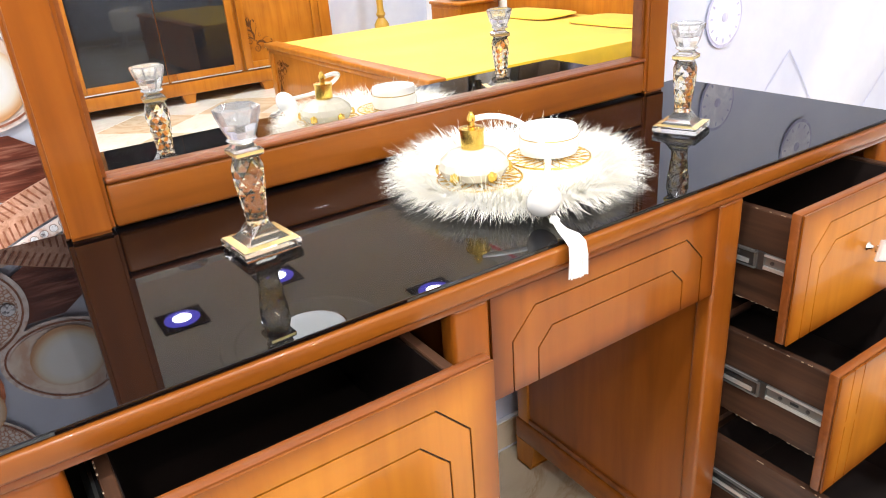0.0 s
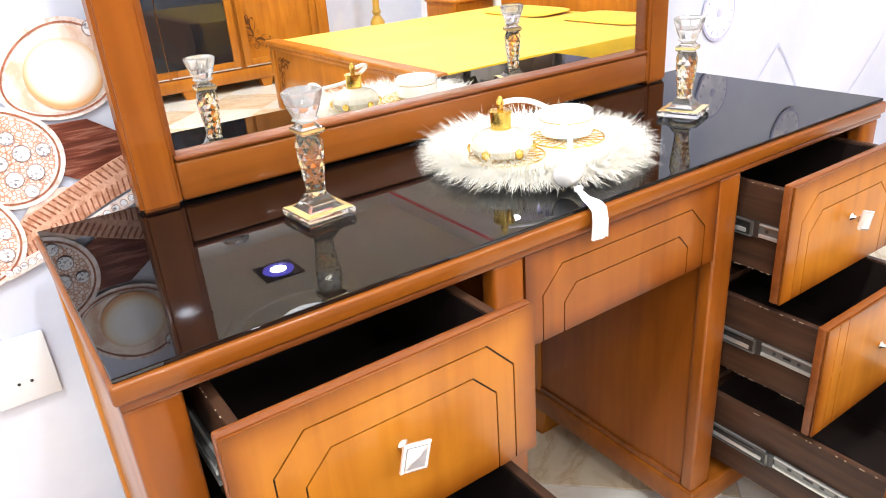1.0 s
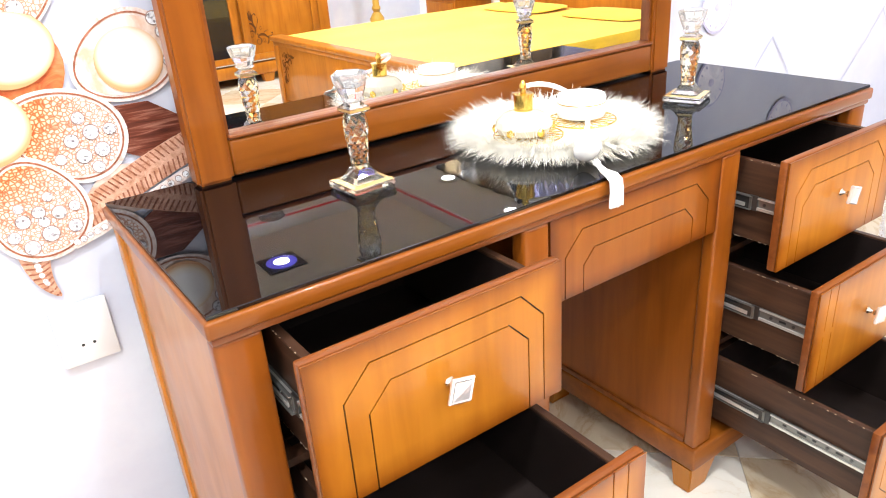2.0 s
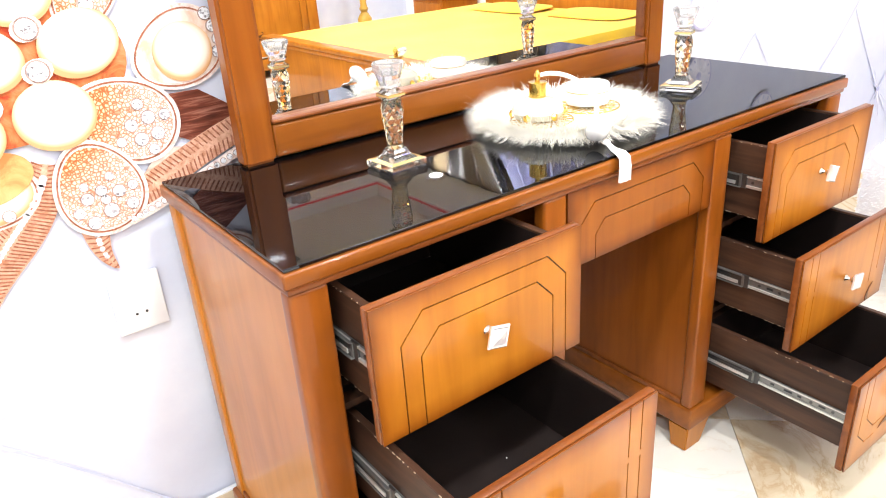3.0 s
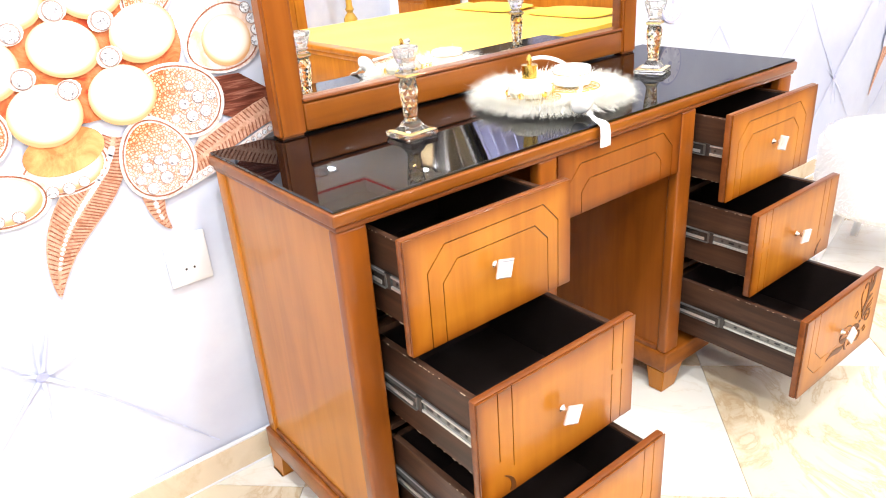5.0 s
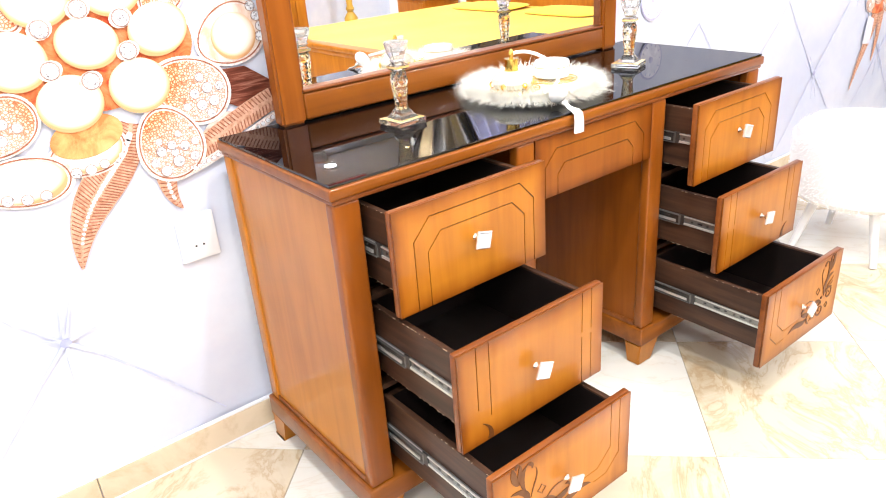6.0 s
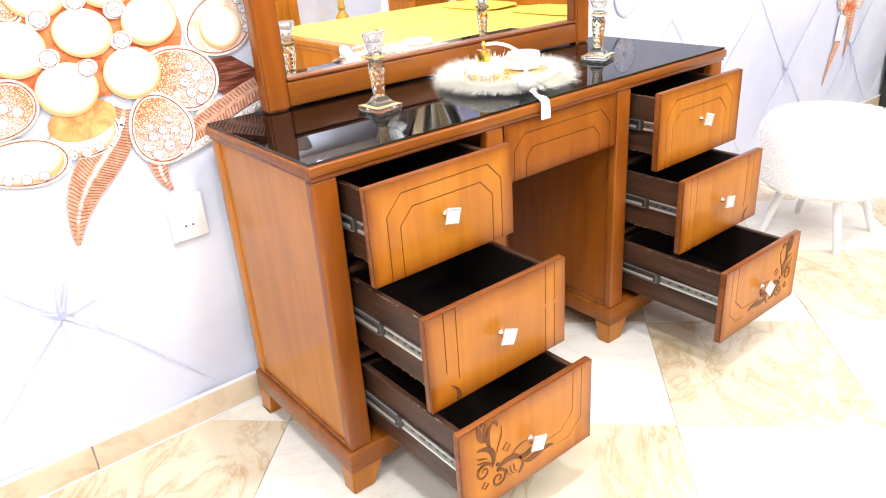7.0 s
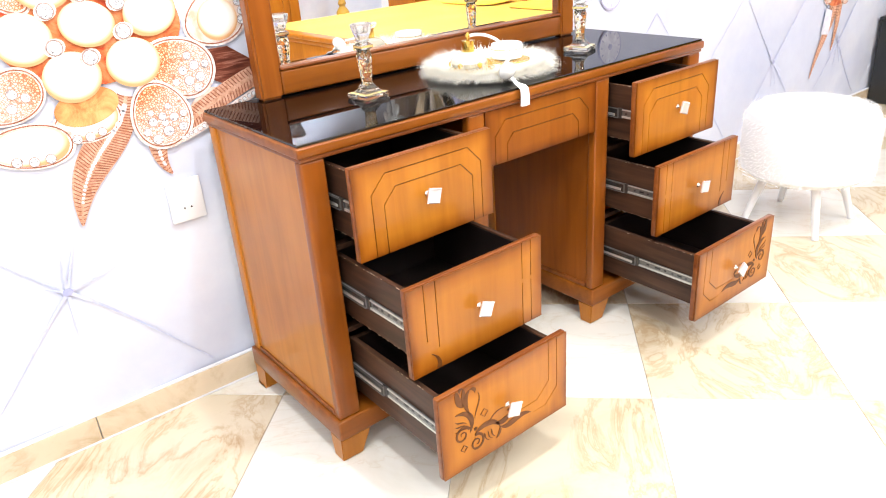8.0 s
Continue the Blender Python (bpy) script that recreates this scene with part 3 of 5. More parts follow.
        bm = bmesh.new()
        lo, hi = sorted((sx + sgn * 0.0041, sx + sgn * 0.0075))
        box(bm, lo, hi, yb + 0.006, ye - 0.01, zc + 0.0088, zc + 0.0115)
        box(bm, lo, hi, yb + 0.006, ye - 0.01, zc - 0.0120, zc - 0.0070)
        part("slide_rail", bm, STEEL, body, "zinc-plated drawer slide")
        bm = bmesh.new()
        mid = max(yb + 0.03, 0.02 - 0.36 * max(0.0, 0.02 - yb))
        lo, hi = sorted((sx + sgn * 0.0078, sx + sgn * 0.0135))
        box(bm, lo, hi, mid, 0.30, zc + 0.0118, zc + 0.0134, 0.0006, 1)
        box(bm, lo, hi, mid, 0.30, zc - 0.0134, zc - 0.0118, 0.0006, 1)
        lo2, hi2 = sorted((sx + sgn * 0.0078, sx + sgn * 0.0095))
        box(bm, lo2, hi2, mid, mid + 0.005, zc - 0.0117, zc + 0.0117)
        lo4, hi4 = sorted((sx + sgn * 0.0097, sx + sgn * 0.0120))
        part("inner_rail", box_mesh(lo4, hi4, mid + 0.012, 0.29, zc - 0.0085, zc - 0.0015), STEEL, body, "bright inner rail")
        part("inner_rail", box_mesh(lo4, hi4, mid + 0.030, 0.29, zc + 0.0035, zc + 0.0075), STEEL_DARK, body, "dark ball cage")
        part("channel_web", box_mesh(lo2, hi2, mid + 0.0055, 0.30, zc - 0.0117, zc + 0.0117), SHADOW_STEEL, body, "channel web with its shade in the dark colour")
        lo2, hi2 = sorted((sx + sgn * 0.0042, sx + sgn * 0.0077))
        part("slide_channel", bm, STEEL_WEB, body, "outer channel of the slide")
        bm = bmesh.new()
        box(bm, lo2, hi2 + (0.002 if sgn > 0 else 0), mid - 0.010, mid + 0.006, zc - 0.0145, zc + 0.0145)
        part("slide_catch", bm, STEEL_DARK, body, "dark steel catch")
        for yy, sl in ((yb + 0.052, 0.007), (yb + 0.10, 0.004), (yb + 0.125, 0.009), (yb + 0.16, 0.004), (yb + 0.20, 0.008), (yb + 0.235, 0.004)):
            if yy + sl < mid - 0.012:
                lo3, hi3 = sorted((sx + sgn * 0.0041, sx + sgn * 0.0046))
                part("slot", box_mesh(lo3, hi3, yy - sl, yy + sl, zc - 0.0018, zc + 0.0026), BLACK_LACQUER, body)
        for yy in (yb + 0.03, yb + 0.075, ye - 0.05):
            c = lathe(bmesh.new(), [(0.0032, 0), (0.0032, 0.0014)], 10)
            for v in c.verts:
                v.co = (sx + sgn * (0.0041 + v.co.z), yy + v.co.x, zc + v.co.y)
            part("screw", c, STEEL_DARK, body)


rng = random.Random(19)
for flip, xa, xb, ys in ((1, 0.064, 0.442, (-0.085, -0.239, -0.317)), (-1, 0.976, 1.362, (-0.082, -0.169, -0.312))):
    turns = (14, 22, 20) if flip > 0 else (18, 12, 45)
    for k, kind in enumerate(("arch", "lines", "hook")):
        zt = (0.761, 0.543, 0.324)[k]
        drawer(xa, xb, ys[k], zt, zt - 0.209, kind, flip, turns[k], *((0.021, 0.021) if flip > 0 else (0.026, 0.036)))

# middle drawer over the knee hole, closed
mw, mh, mx0, mz0 = 0.406, 0.140, 0.507, 0.627
md = part("knee_drawer", box_mesh(mx0, mx0 + mw, 0.0105, 0.030, mz0, mz0 + mh, 0.006, 3), WOOD_STILE_SHADE, table, "closed middle drawer front", True)
part("groove_ground", box_mesh(mx0 + 0.004, mx0 + mw - 0.004, 0.0085, 0.0102, mz0 + 0.005, mz0 + mh - 0.003), GROOVE, md, "dark stained grooves")
for pl in [[(0, 0)] + outline(mw, mh, 0.030, 0.031, 0.036, HW) + [(mw, 0), (mw, mh), (0, mh)],
           outline(mw, mh, 0.030, 0.031, 0.036, -HW) + outline(mw, mh, 0.070, 0.069, 0.023, HW)[::-1], outline(mw, mh, 0.070, 0.069, 0.023, -HW)]:
    plate_with_uv([(mx0 + x, mz0 + z) for x, z in pl], 0.006, mx0, mz0, mw, mh, md, FRONT_SHADED)
part("drawer_body", box_mesh(0.53, 0.885, 0.0305, 0.40, 0.65, 0.75), DARK_IN, md)

# ---- mirror standing on the table ----
mirror = thing("table_mirror", "large mirror in a honey-brown wooden frame standing on the table", "mirror", (0, 0, 0.806))
MZ = 0.98
for xa in (0.136, 1.238):
    bm = bmesh.new()
    prism(bm, [(xa + 0.004, 0), (xa + 0.066, 0), (xa + 0.066, MZ), (xa + 0.004, MZ)], 0.434, 0.474)
    bmesh.ops.bevel(bm, geom=bm.edges[:], offset=0.006, segments=3, affect="EDGES")
    part("post", bm, WOOD_STILE_SHADE, mirror, "", True)
rail = part("bottom_rail", box_mesh(0.203, 1.241, 0.437, 0.470, 0.004, 0.066, 0.006, 3), WOOD_X, mirror, "", True)
part("bead", box_mesh(0.2035, 1.2405, 0.434, 0.462, 0.0662, 0.0745, 0.0035, 3), WOOD_EDGE, rail, "polished reddish bead", True)
part("top_rail", box_mesh(0.203, 1.241, 0.437, 0.470, MZ - 0.08, MZ - 0.001, 0.006, 3), WOOD_X, mirror, "", True)
part("inner_edge", box_mesh(0.2025, 0.208, 0.444, 0.462, 0.075, MZ - 0.081), WOOD_EDGE, mirror)
part("inner_edge", box_mesh(1.234, 1.2395, 0.444, 0.462, 0.075, MZ - 0.081), WOOD_EDGE, mirror)
part("mirror_glass", box_mesh(0.200, 1.242, 0.456, 0.461, 0.060, MZ - 0.07), SILVER_MIRROR, mirror, "clear silvered mirror glass")
part("back_board", box_mesh(0.198, 1.244, 0.462, 0.468, 0.058, MZ - 0.068), BROWN, mirror)


# ---- things on the table ----
def glass_mat(name, color, rough=0.0, clear=1.0, ior=1.52):
    m, nt, p = mat(name, color, rough)
    p.inputs["Transmission Weight"].default_value = clear
    p.inputs["IOR"].default_value = ior
    return m


CRYSTAL = glass_mat("clear_crystal", (1.0, 1.0, 1.0), 0.0, 0.84, 1.52)
AMBER = glass_mat("refraction_tinted_crystal", (1.0, 0.92, 0.66), 0.0, 0.97, 1.65)
_nt = AMBER.node_tree
# Green, yellow and orange patches put refracted surroundings into the crystal's tint
_f = noise_tex(_nt, coords(_nt, (46, 46, 20), "Object", True), 1.0, 3, 0.6, 1.2)
_nt.links.new(ramp(_nt, _f, [(0.33, (0.55, 0.80, 0.34)), (0.40, (1.0, 0.97, 0.82)), (0.53, (1.0, 0.99, 0.97)), (0.59, (1.0, 0.80, 0.30)), (0.67, (1.0, 0.40, 0.07))]), _nt.nodes["Principled BSDF"].inputs["Base Color"])
GILT = mat("pale_gilt", (0.93, 0.76, 0.34), 0.22, 0.7)[0]
PALE_AMBER = glass_mat("pale_amber_crystal", (1.0, 0.98, 0.92), 0.0, 0.965, 1.62)
GLZ = 0.8064


def cut_solid(profile, n, twist=0.5):
    """A faceted solid: each ring is turned against the one below, so that the faces form diamonds."""
    bm = bmesh.new()
    rings = []
    for j, (r, z) in enumerate(profile):
        rings.append([bm.verts.new((r * math.cos(2 * math.pi * (i + twist * j) / n), r * math.sin(2 * math.pi * (i + twist * j) / n), z)) for i in range(n)])
    for a, b in zip(rings, rings[1:]):
        for i in range(n):
            bm.faces.new((a[i], a[(i + 1) % n], b[i]))
            bm.faces.new((a[(i + 1) % n], b[(i + 1) % n], b[i]))
    bm.faces.new(rings[0][::-1])
    bm.faces.new(rings[-1])
    return bm


def candlestick(at, turn):
    t = thing("candlestick", "cut crystal candlestick with amber stem on the black glass", "candlestick", at, turn, "crystal candlesticks")
    k = 1.4142
    base = part("base", lathe(bmesh.new(), [(0.0345 * k, 0), (0.037 * k, 0.003), (0.037 * k, 0.0115), (0.0355 * k, 0.0130), (0.0255 * k, 0.0142), (0.0185 * k, 0.0215), (0.0125 * k, 0.0325)], square=True), PALE_AMBER, t, "square stepped crystal base")
    band = bmesh.new()
    lo = [band.verts.new((sx * 0.0362, sy * 0.0362, 0.0131)) for sx, sy in ((-1, -1), (1, -1), (1, 1), (-1, 1))]
    hi = [band.verts.new((sx * 0.0268, sy * 0.0268, 0.0147)) for sx, sy in ((-1, -1), (1, -1), (1, 1), (-1, 1))]
    for i in range(4):
        band.faces.new((lo[i], lo[(i + 1) % 4], hi[(i + 1) % 4], hi[i]))
    part("gilt_edge", band, GILT, base, "pale gilt edge of the base")
    part("stem", cut_solid([(0.0148, 0.033), (0.0138, 0.039), (0.0146, 0.050), (0.0158, 0.061), (0.0170, 0.072), (0.0184, 0.083), (0.0196, 0.094), (0.0192, 0.105), (0.0160, 0.1165)], 8, 0.5), AMBER, t, "eight-sided crystal stem with refracted colours painted in")
    part("collar", lathe(bmesh.new(), [(0.0125 * k, 0.117), (0.0172 * k, 0.1205), (0.0172 * k, 0.1265), (0.0130 * k, 0.1290), (0.0100 * k, 0.1330)], square=True), PALE_AMBER, t, "square crystal collar")
    ring = bmesh.new()
    for zz in (0.1213, 0.1252):
        for sx, sy in ((-1, -1), (1, -1), (1, 1), (-1, 1)):
            ring.verts.new((sx * 0.01735, sy * 0.01735, zz))
    ring.verts.ensure_lookup_table()
    for i in range(4):
        ring.faces.new((ring.verts[i], ring.verts[(i + 1) % 4], ring.verts[4 + (i + 1) % 4], ring.verts[4 + i]))
    part("gilt_ring", ring, GILT, t, "gilt edge of the collar")
    part("cup", lathe(bmesh.new(), [(0.0120, 0.1333), (0.0185, 0.137), (0.0160, 0.1405), (0.0205, 0.150), (0.0265, 0.168), (0.0275, 0.175), (0.0235, 0.177), (0.0150, 0.158), (0.004, 0.156)], 8, turn=math.pi / 8), CRYSTAL, t, "clear square flared cup")
    return t


candlestick((0.335, 0.243, GLZ), 4)
candlestick((1.078, 0.210, GLZ), 20)

# fluffy mat
MATC = (0.728, 0.232)
FUR, _nt, _p = mat("white_fur", (0.84, 0.80, 0.70), 0.75, 0, 0, 0.3)
_g = _nt.nodes.new("ShaderNodeNewGeometry")
_nt.links.new(ramp(_nt, _g.outputs["Random Per Island"], [(0.0, (0.84, 0.76, 0.58)), (0.3, (0.92, 0.88, 0.78)), (1.0, (0.97, 0.96, 0.92))]), _p.inputs["Base Color"])
fur = thing("fur_mat", "round fluffy white faux-fur mat on the black glass", "mat", (*MATC, GLZ))
bm = lathe(bmesh.new(), [(0.10, 0.0), (0.142, 0.003), (0.150, 0.008), (0.135, 0.013), (0.08, 0.0155), (0.01, 0.016)], 48)
part("pad", bm, FUR, fur, "", True)
rng = random.Random(7)
bm = bmesh.new()
for k in range(21000):
    rim = k < 14500
    a = rng.uniform(0, 2 * math.pi)
    r = rng.uniform(0.118, 0.152) if rim else 0.15 * math.sqrt(rng.random())
    z = 0.002 + 0.014 * rng.random() if rim else 0.013
    ln = rng.uniform(0.022, 0.066) if rim else rng.uniform(0.010, 0.022)
    clump = noise.noise((math.cos(a) * 6, math.sin(a) * 6, r * 30))
    out = a + 0.55 * clump + rng.gauss(0, 0.25)
    up = rng.gauss(0.36, 0.28) if rim else rng.uniform(0.3, 1.1)
    d = Vector((math.cos(out) * math.cos(up), math.sin(out) * math.cos(up), math.sin(up)))
    p = Vector((r * math.cos(a), r * math.sin(a), z))
    side = d.cross(Vector((0, 0, 1))).normalized() * rng.uniform(0.0003, 0.0007)
    q = p + d * ln * 0.55
    e = p + d * ln + Vector((0, 0, -ln * rng.uniform(0.05, 0.35)))
    q.z, e.z = max(q.z, 0.0015), max(e.z, 0.001)
    v = [bm.verts.new(c) for c in (p - side, p + side, q + side * 0.7, q - side * 0.7, e)]
    bm.faces.new((v[0], v[1], v[2], v[3]))
    bm.faces.new((v[3], v[2], v[4]))
tagged(part("fur", bm, FUR, fur, "", recalc=False), "long white and cream fur strands", kind="stuff")

# gilt filigree stands, perfume atomizer and powder jar
FUR_TOP = GLZ + 0.0165
PORCELAIN, _nt, _p = mat("white_porcelain", (0.84, 0.83, 0.80), 0.15, 0, 0.4)
PEARLY = glass_mat("frosted_gold_glass", (0.95, 0.90, 0.76), 0.1, 0.45)


def filigree(at, r):
    t = thing("filigree_stand", "gilt wire filigree stand lying on the white fur", "stand", at, 0, "gilt filigree stands")
    bm = bmesh.new()
    ring = [(r * math.cos(2 * math.pi * i / 32), r * math.sin(2 * math.pi * i / 32), 0.0025) for i in range(33)]
    tube(bm, ring, 0.0016, 6)
    part("rim", bm, GOLD, t, "", True)
    for k in range(20):
        a = 2 * math.pi * k / 20
        for s in (-1, 1):
            pts = [(r * f * math.cos(a + s * 0.5 * f), r * f * math.sin(a + s * 0.5 * f), 0.0025) for f in (0.35, 0.55, 0.8, 1.0)]
            part("wire", tube(bmesh.new(), pts, 0.0009, 4), GOLD, t)
    return t


filigree((0.650, 0.212, FUR_TOP + 0.001), 0.060)
filigree((0.782, 0.215, FUR_TOP + 0.001), 0.062)
ZB = FUR_TOP + 0.0055
atom = thing("perfume_atomizer", "squat glass perfume atomizer with gold cap and white bulb", "perfume bottle", (0.645, 0.218, ZB))
part("bottle", lathe(bmesh.new(), [(0.030, 0), (0.044, 0.004), (0.050, 0.016), (0.047, 0.026), (0.036, 0.036), (0.018, 0.0415)], 16), PEARLY, atom, "pale gold faceted glass bottle")
part("liquid", lathe(bmesh.new(), [(0.026, 0.003), (0.040, 0.006), (0.044, 0.016), (0.041, 0.022)], 16), PORCELAIN, atom, "milky white filling")
for k in range(6):
    a = 2 * math.pi * k / 6 + 0.4
    bm = bmesh.new()
    lathe(bm, [(0.0075, -0.001), (0.0075, 0.0015), (0.002, 0.004)], 6)
    bmesh.ops.transform(bm, matrix=pose(0.0505 * math.cos(a), 0.0505 * math.sin(a), 0.012, 0, 90, math.degrees(a)), verts=bm.verts[:])
    part("gilt_boss", bm, GOLD, atom, "cut gold boss")
part("collar", lathe(bmesh.new(), [(0.016, 0.042), (0.0165, 0.044), (0.0165, 0.066), (0.018, 0.0665), (0.018, 0.070), (0.006, 0.0715)], 20), GOLD, atom, "ribbed gold cap", True)
part("nozzle", lathe(bmesh.new(), [(0.005, 0.072), (0.005, 0.079), (0.0065, 0.080), (0.006, 0.085), (0.002, 0.092)], 12), GOLD, atom, "gold nozzle", True)
bm = bmesh.new()
hose = bezier((0.006, 0.0, 0.081), (0.050, -0.01, 0.088), (0.075, -0.06, 0.066), (0.045, -0.105, 0.036), 14) + bezier((0.045, -0.105, 0.036), (0.03, -0.125, 0.026), (0.01, -0.135, 0.024), (-0.005, -0.141, 0.022), 8)[1:]
part("hose", tube(bm, hose, 0.0042, 8), PORCELAIN, atom, "white rubber hose", True)
bm = bmesh.new()
bmesh.ops.create_uvsphere(bm, u_segments=20, v_segments=14, radius=1.0)
bmesh.ops.transform(bm, matrix=pose(-0.014, -0.163, 0.010, 52, 0, -14) @ Matrix.Diagonal((0.0205, 0.0185, 0.028, 1)), verts=bm.verts[:])
part("bulb", bm, PORCELAIN, atom, "white squeeze bulb", True)
for k in range(26):
    u = k / 25
    pts = []
    for i, (y, z) in enumerate(((-0.190, -0.0075), (-0.203, -0.0155), (-0.219, -0.0185), (-0.2275, -0.024), (-0.230, -0.04), (-0.2295, -0.0655))):
        spread = (0.006, 0.012, 0.022, 0.024, 0.026, 0.028)[i]
        pts.append((-0.020 + (u - 0.5) * spread + 0.0005 * math.sin(k * 2.3), y - 0.0012 * (k % 3) * (i > 2), z + (0.0008 * (k % 2) if i < 3 else 0) + (0.0016 * math.sin(k * 1.7) if i == 5 else 0)))
    part("tassel_thread", tube(bmesh.new(), pts, 0.0011, 5), PORCELAIN, atom)
part("tassel_knot", lathe(bmesh.new(), [(0.003, 0), (0.0065, 0.003), (0.0065, 0.007), (0.003, 0.010)], 12, (-0.019, -0.188, -0.0115)), PORCELAIN, atom, "", True)

jar = thing("powder_jar", "round white porcelain powder jar with a gilt band", "jar", (0.792, 0.226, FUR_TOP + 0.0050))
part("body", lathe(bmesh.new(), [(0.036, 0), (0.043, 0.003), (0.0455, 0.012), (0.044, 0.0272)], 32), PORCELAIN, jar, "", True)
part("gilt_band", lathe(bmesh.new(), [(0.0443, 0.0275), (0.0446, 0.0280), (0.0443, 0.0285)], 32), GOLD, jar, "thin gold band", True)
part("lid", lathe(bmesh.new(), [(0.044, 0.0287), (0.0445, 0.038), (0.042, 0.042), (0.037, 0.0425), (0.035, 0.0395), (0.004, 0.039)], 32), PORCELAIN, jar, "shallow white lid with raised rim", True)

# crumbs left in the middle drawer
rng = random.Random(5)
bm = bmesh.new()
for cx, cy in ((0.215, -0.120), (0.232, -0.095), (0.224, -0.140), (0.262, -0.105), (0.205, -0.150), (0.300, -0.06)):
    r = rng.uniform(0.0008, 0.0016)
    bmesh.ops.create_icosphere(bm, subdivisions=1, radius=r, matrix=pose(cx, cy, 0.3813 + r * 0.8))
single("crumbs", bm, PORCELAIN, "tiny pale crumbs on the dark drawer floor", "crumbs", "stuff")

# ---- wall: printed jewel mural, clocks, socket ----
WY = y1 - 0.0015


def print_mat(name, color, spots=None, scale=60.0):
    m, nt, p = mat(name, color, 0.45, 0, 0, 0.3)
    if spots:
        f = noise_tex(nt, coords(nt, (1, 1, 1)), scale, 5, 0.65, 0.8)
        nt.links.new(ramp(nt, f, [(0.36, spots), (0.5, color), (0.66, tuple(min(1, c * 1.15 + 0.06) for c in color))]), p.inputs["Base Color"])
    return m


P_PEARL, _nt, _p = mat("print_pearl", (0.85, 0.78, 0.66), 0.4)
_tc = _nt.nodes.new("ShaderNodeTexCoord")
_mp = _nt.nodes.new("ShaderNodeMapping")
_mp.inputs["Location"].default_value = (-1, 0, -1.1)
_mp.inputs["Scale"].default_value = (2, 0, 2)
_gr = _nt.nodes.new("ShaderNodeTexGradient")
_gr.gradient_type = "SPHERICAL"
_nt.links.new(_tc.outputs["Generated"], _mp.inputs["Vector"])
_nt.links.new(_mp.outputs["Vector"], _gr.inputs["Vector"])
_nt.links.new(ramp(_nt, _gr.outputs["Fac"], [(0.0, (0.70, 0.36, 0.16)), (0.07, (0.80, 0.54, 0.32)), (0.20, (0.90, 0.82, 0.70)), (0.42, (0.93, 0.92, 0.90))]), _p.inputs["Base Color"])
P_BLUSH = print_mat("print_blush_enamel", (0.84, 0.68, 0.58), (0.74, 0.48, 0.34), 14)
P_GOLD = print_mat("print_rose_gold", (0.72, 0.36, 0.13), (0.56, 0.20, 0.06), 16)
P_NET, _nt, _p = mat("print_gold_net", (0.8, 0.6, 0.5), 0.45, 0, 0, 0.3)
_v = _nt.nodes.new("ShaderNodeTexVoronoi")
_v.feature = "DISTANCE_TO_EDGE"
_v.inputs["Scale"].default_value = 165
_nt.links.new(coords(_nt, (1, 1, 1)), _v.inputs["Vector"])
_c1 = ramp(_nt, _v.outputs["Distance"], [(0.0, (0.46, 0.19, 0.11)), (0.08, (0.70, 0.44, 0.33)), (0.20, (0.86, 0.78, 0.74))])
_c3 = ramp(_nt, _v.outputs["Distance"], [(0.0, (0.46, 0.08, 0.02)), (0.10, (0.62, 0.20, 0.06)), (0.26, (0.84, 0.60, 0.38))])
_mp = _nt.nodes.new("ShaderNodeMapping")
_mp.inputs["Location"].default_value = (0.19 / 0.30, 0, -0.99 / 0.30)
_mp.inputs["Scale"].default_value = (1 / 0.30, 0, 1 / 0.30)
_gr = _nt.nodes.new("ShaderNodeTexGradient")
_gr.gradient_type = "SPHERICAL"
_nt.links.new(_nt.nodes.new("ShaderNodeTexCoord").outputs["Object"], _mp.inputs["Vector"])
_nt.links.new(_mp.outputs["Vector"], _gr.inputs["Vector"])
_near = ramp(_nt, _gr.outputs["Fac"], [(0.25, (0, 0, 0)), (0.50, (1, 1, 1))])
_nt.links.new(mix(_nt, _c1, _c3, _near, "MIX"), _p.inputs["Base Color"])
P_RIM = print_mat("print_pink_rim", (0.84, 0.72, 0.67), (0.66, 0.46, 0.38), 60)
P_LINE = print_mat("print_copper_line", (0.36, 0.13, 0.07), (0.24, 0.08, 0.04), 80)
P_LEAF = print_mat("print_leaf", (0.66, 0.37, 0.25), (0.50, 0.23, 0.13), 60)
P_CHAIN = print_mat("print_small_gems", (0.78, 0.76, 0.78), (0.50, 0.46, 0.48), 150)
P_SET = print_mat("print_claw", (0.40, 0.27, 0.23), (0.22, 0.13, 0.11), 90)
P_WOOD = wood("print_brown_plank", (0.055, 0.012, 0.006), (0.17, 0.042, 0.022), (0.52, 0.25, 0.18), (5, 5, 60), 0.5, 0.0)
P_BEIGE = print_mat("print_beige", (0.62, 0.46, 0.38), (0.50, 0.35, 0.28), 25)
P_SCARLET = print_mat("print_orange_ground", (0.66, 0.19, 0.06), (0.54, 0.06, 0.02), 26)
P_CLOCK = print_mat("print_clock_lilac", (0.50, 0.50, 0.68), (0.42, 0.42, 0.60), 30)
P_FACE = print_mat("print_clock_face", (0.76, 0.76, 0.84), (0.68, 0.68, 0.80), 20)
P_GEM, _nt, _p = mat("print_gem", (0.8, 0.8, 0.82), 0.3)
_v = _nt.nodes.new("ShaderNodeTexVoronoi")
_v.inputs["Scale"].default_value = 330
_nt.links.new(coords(_nt, (1, 1, 1)), _v.inputs["Vector"])
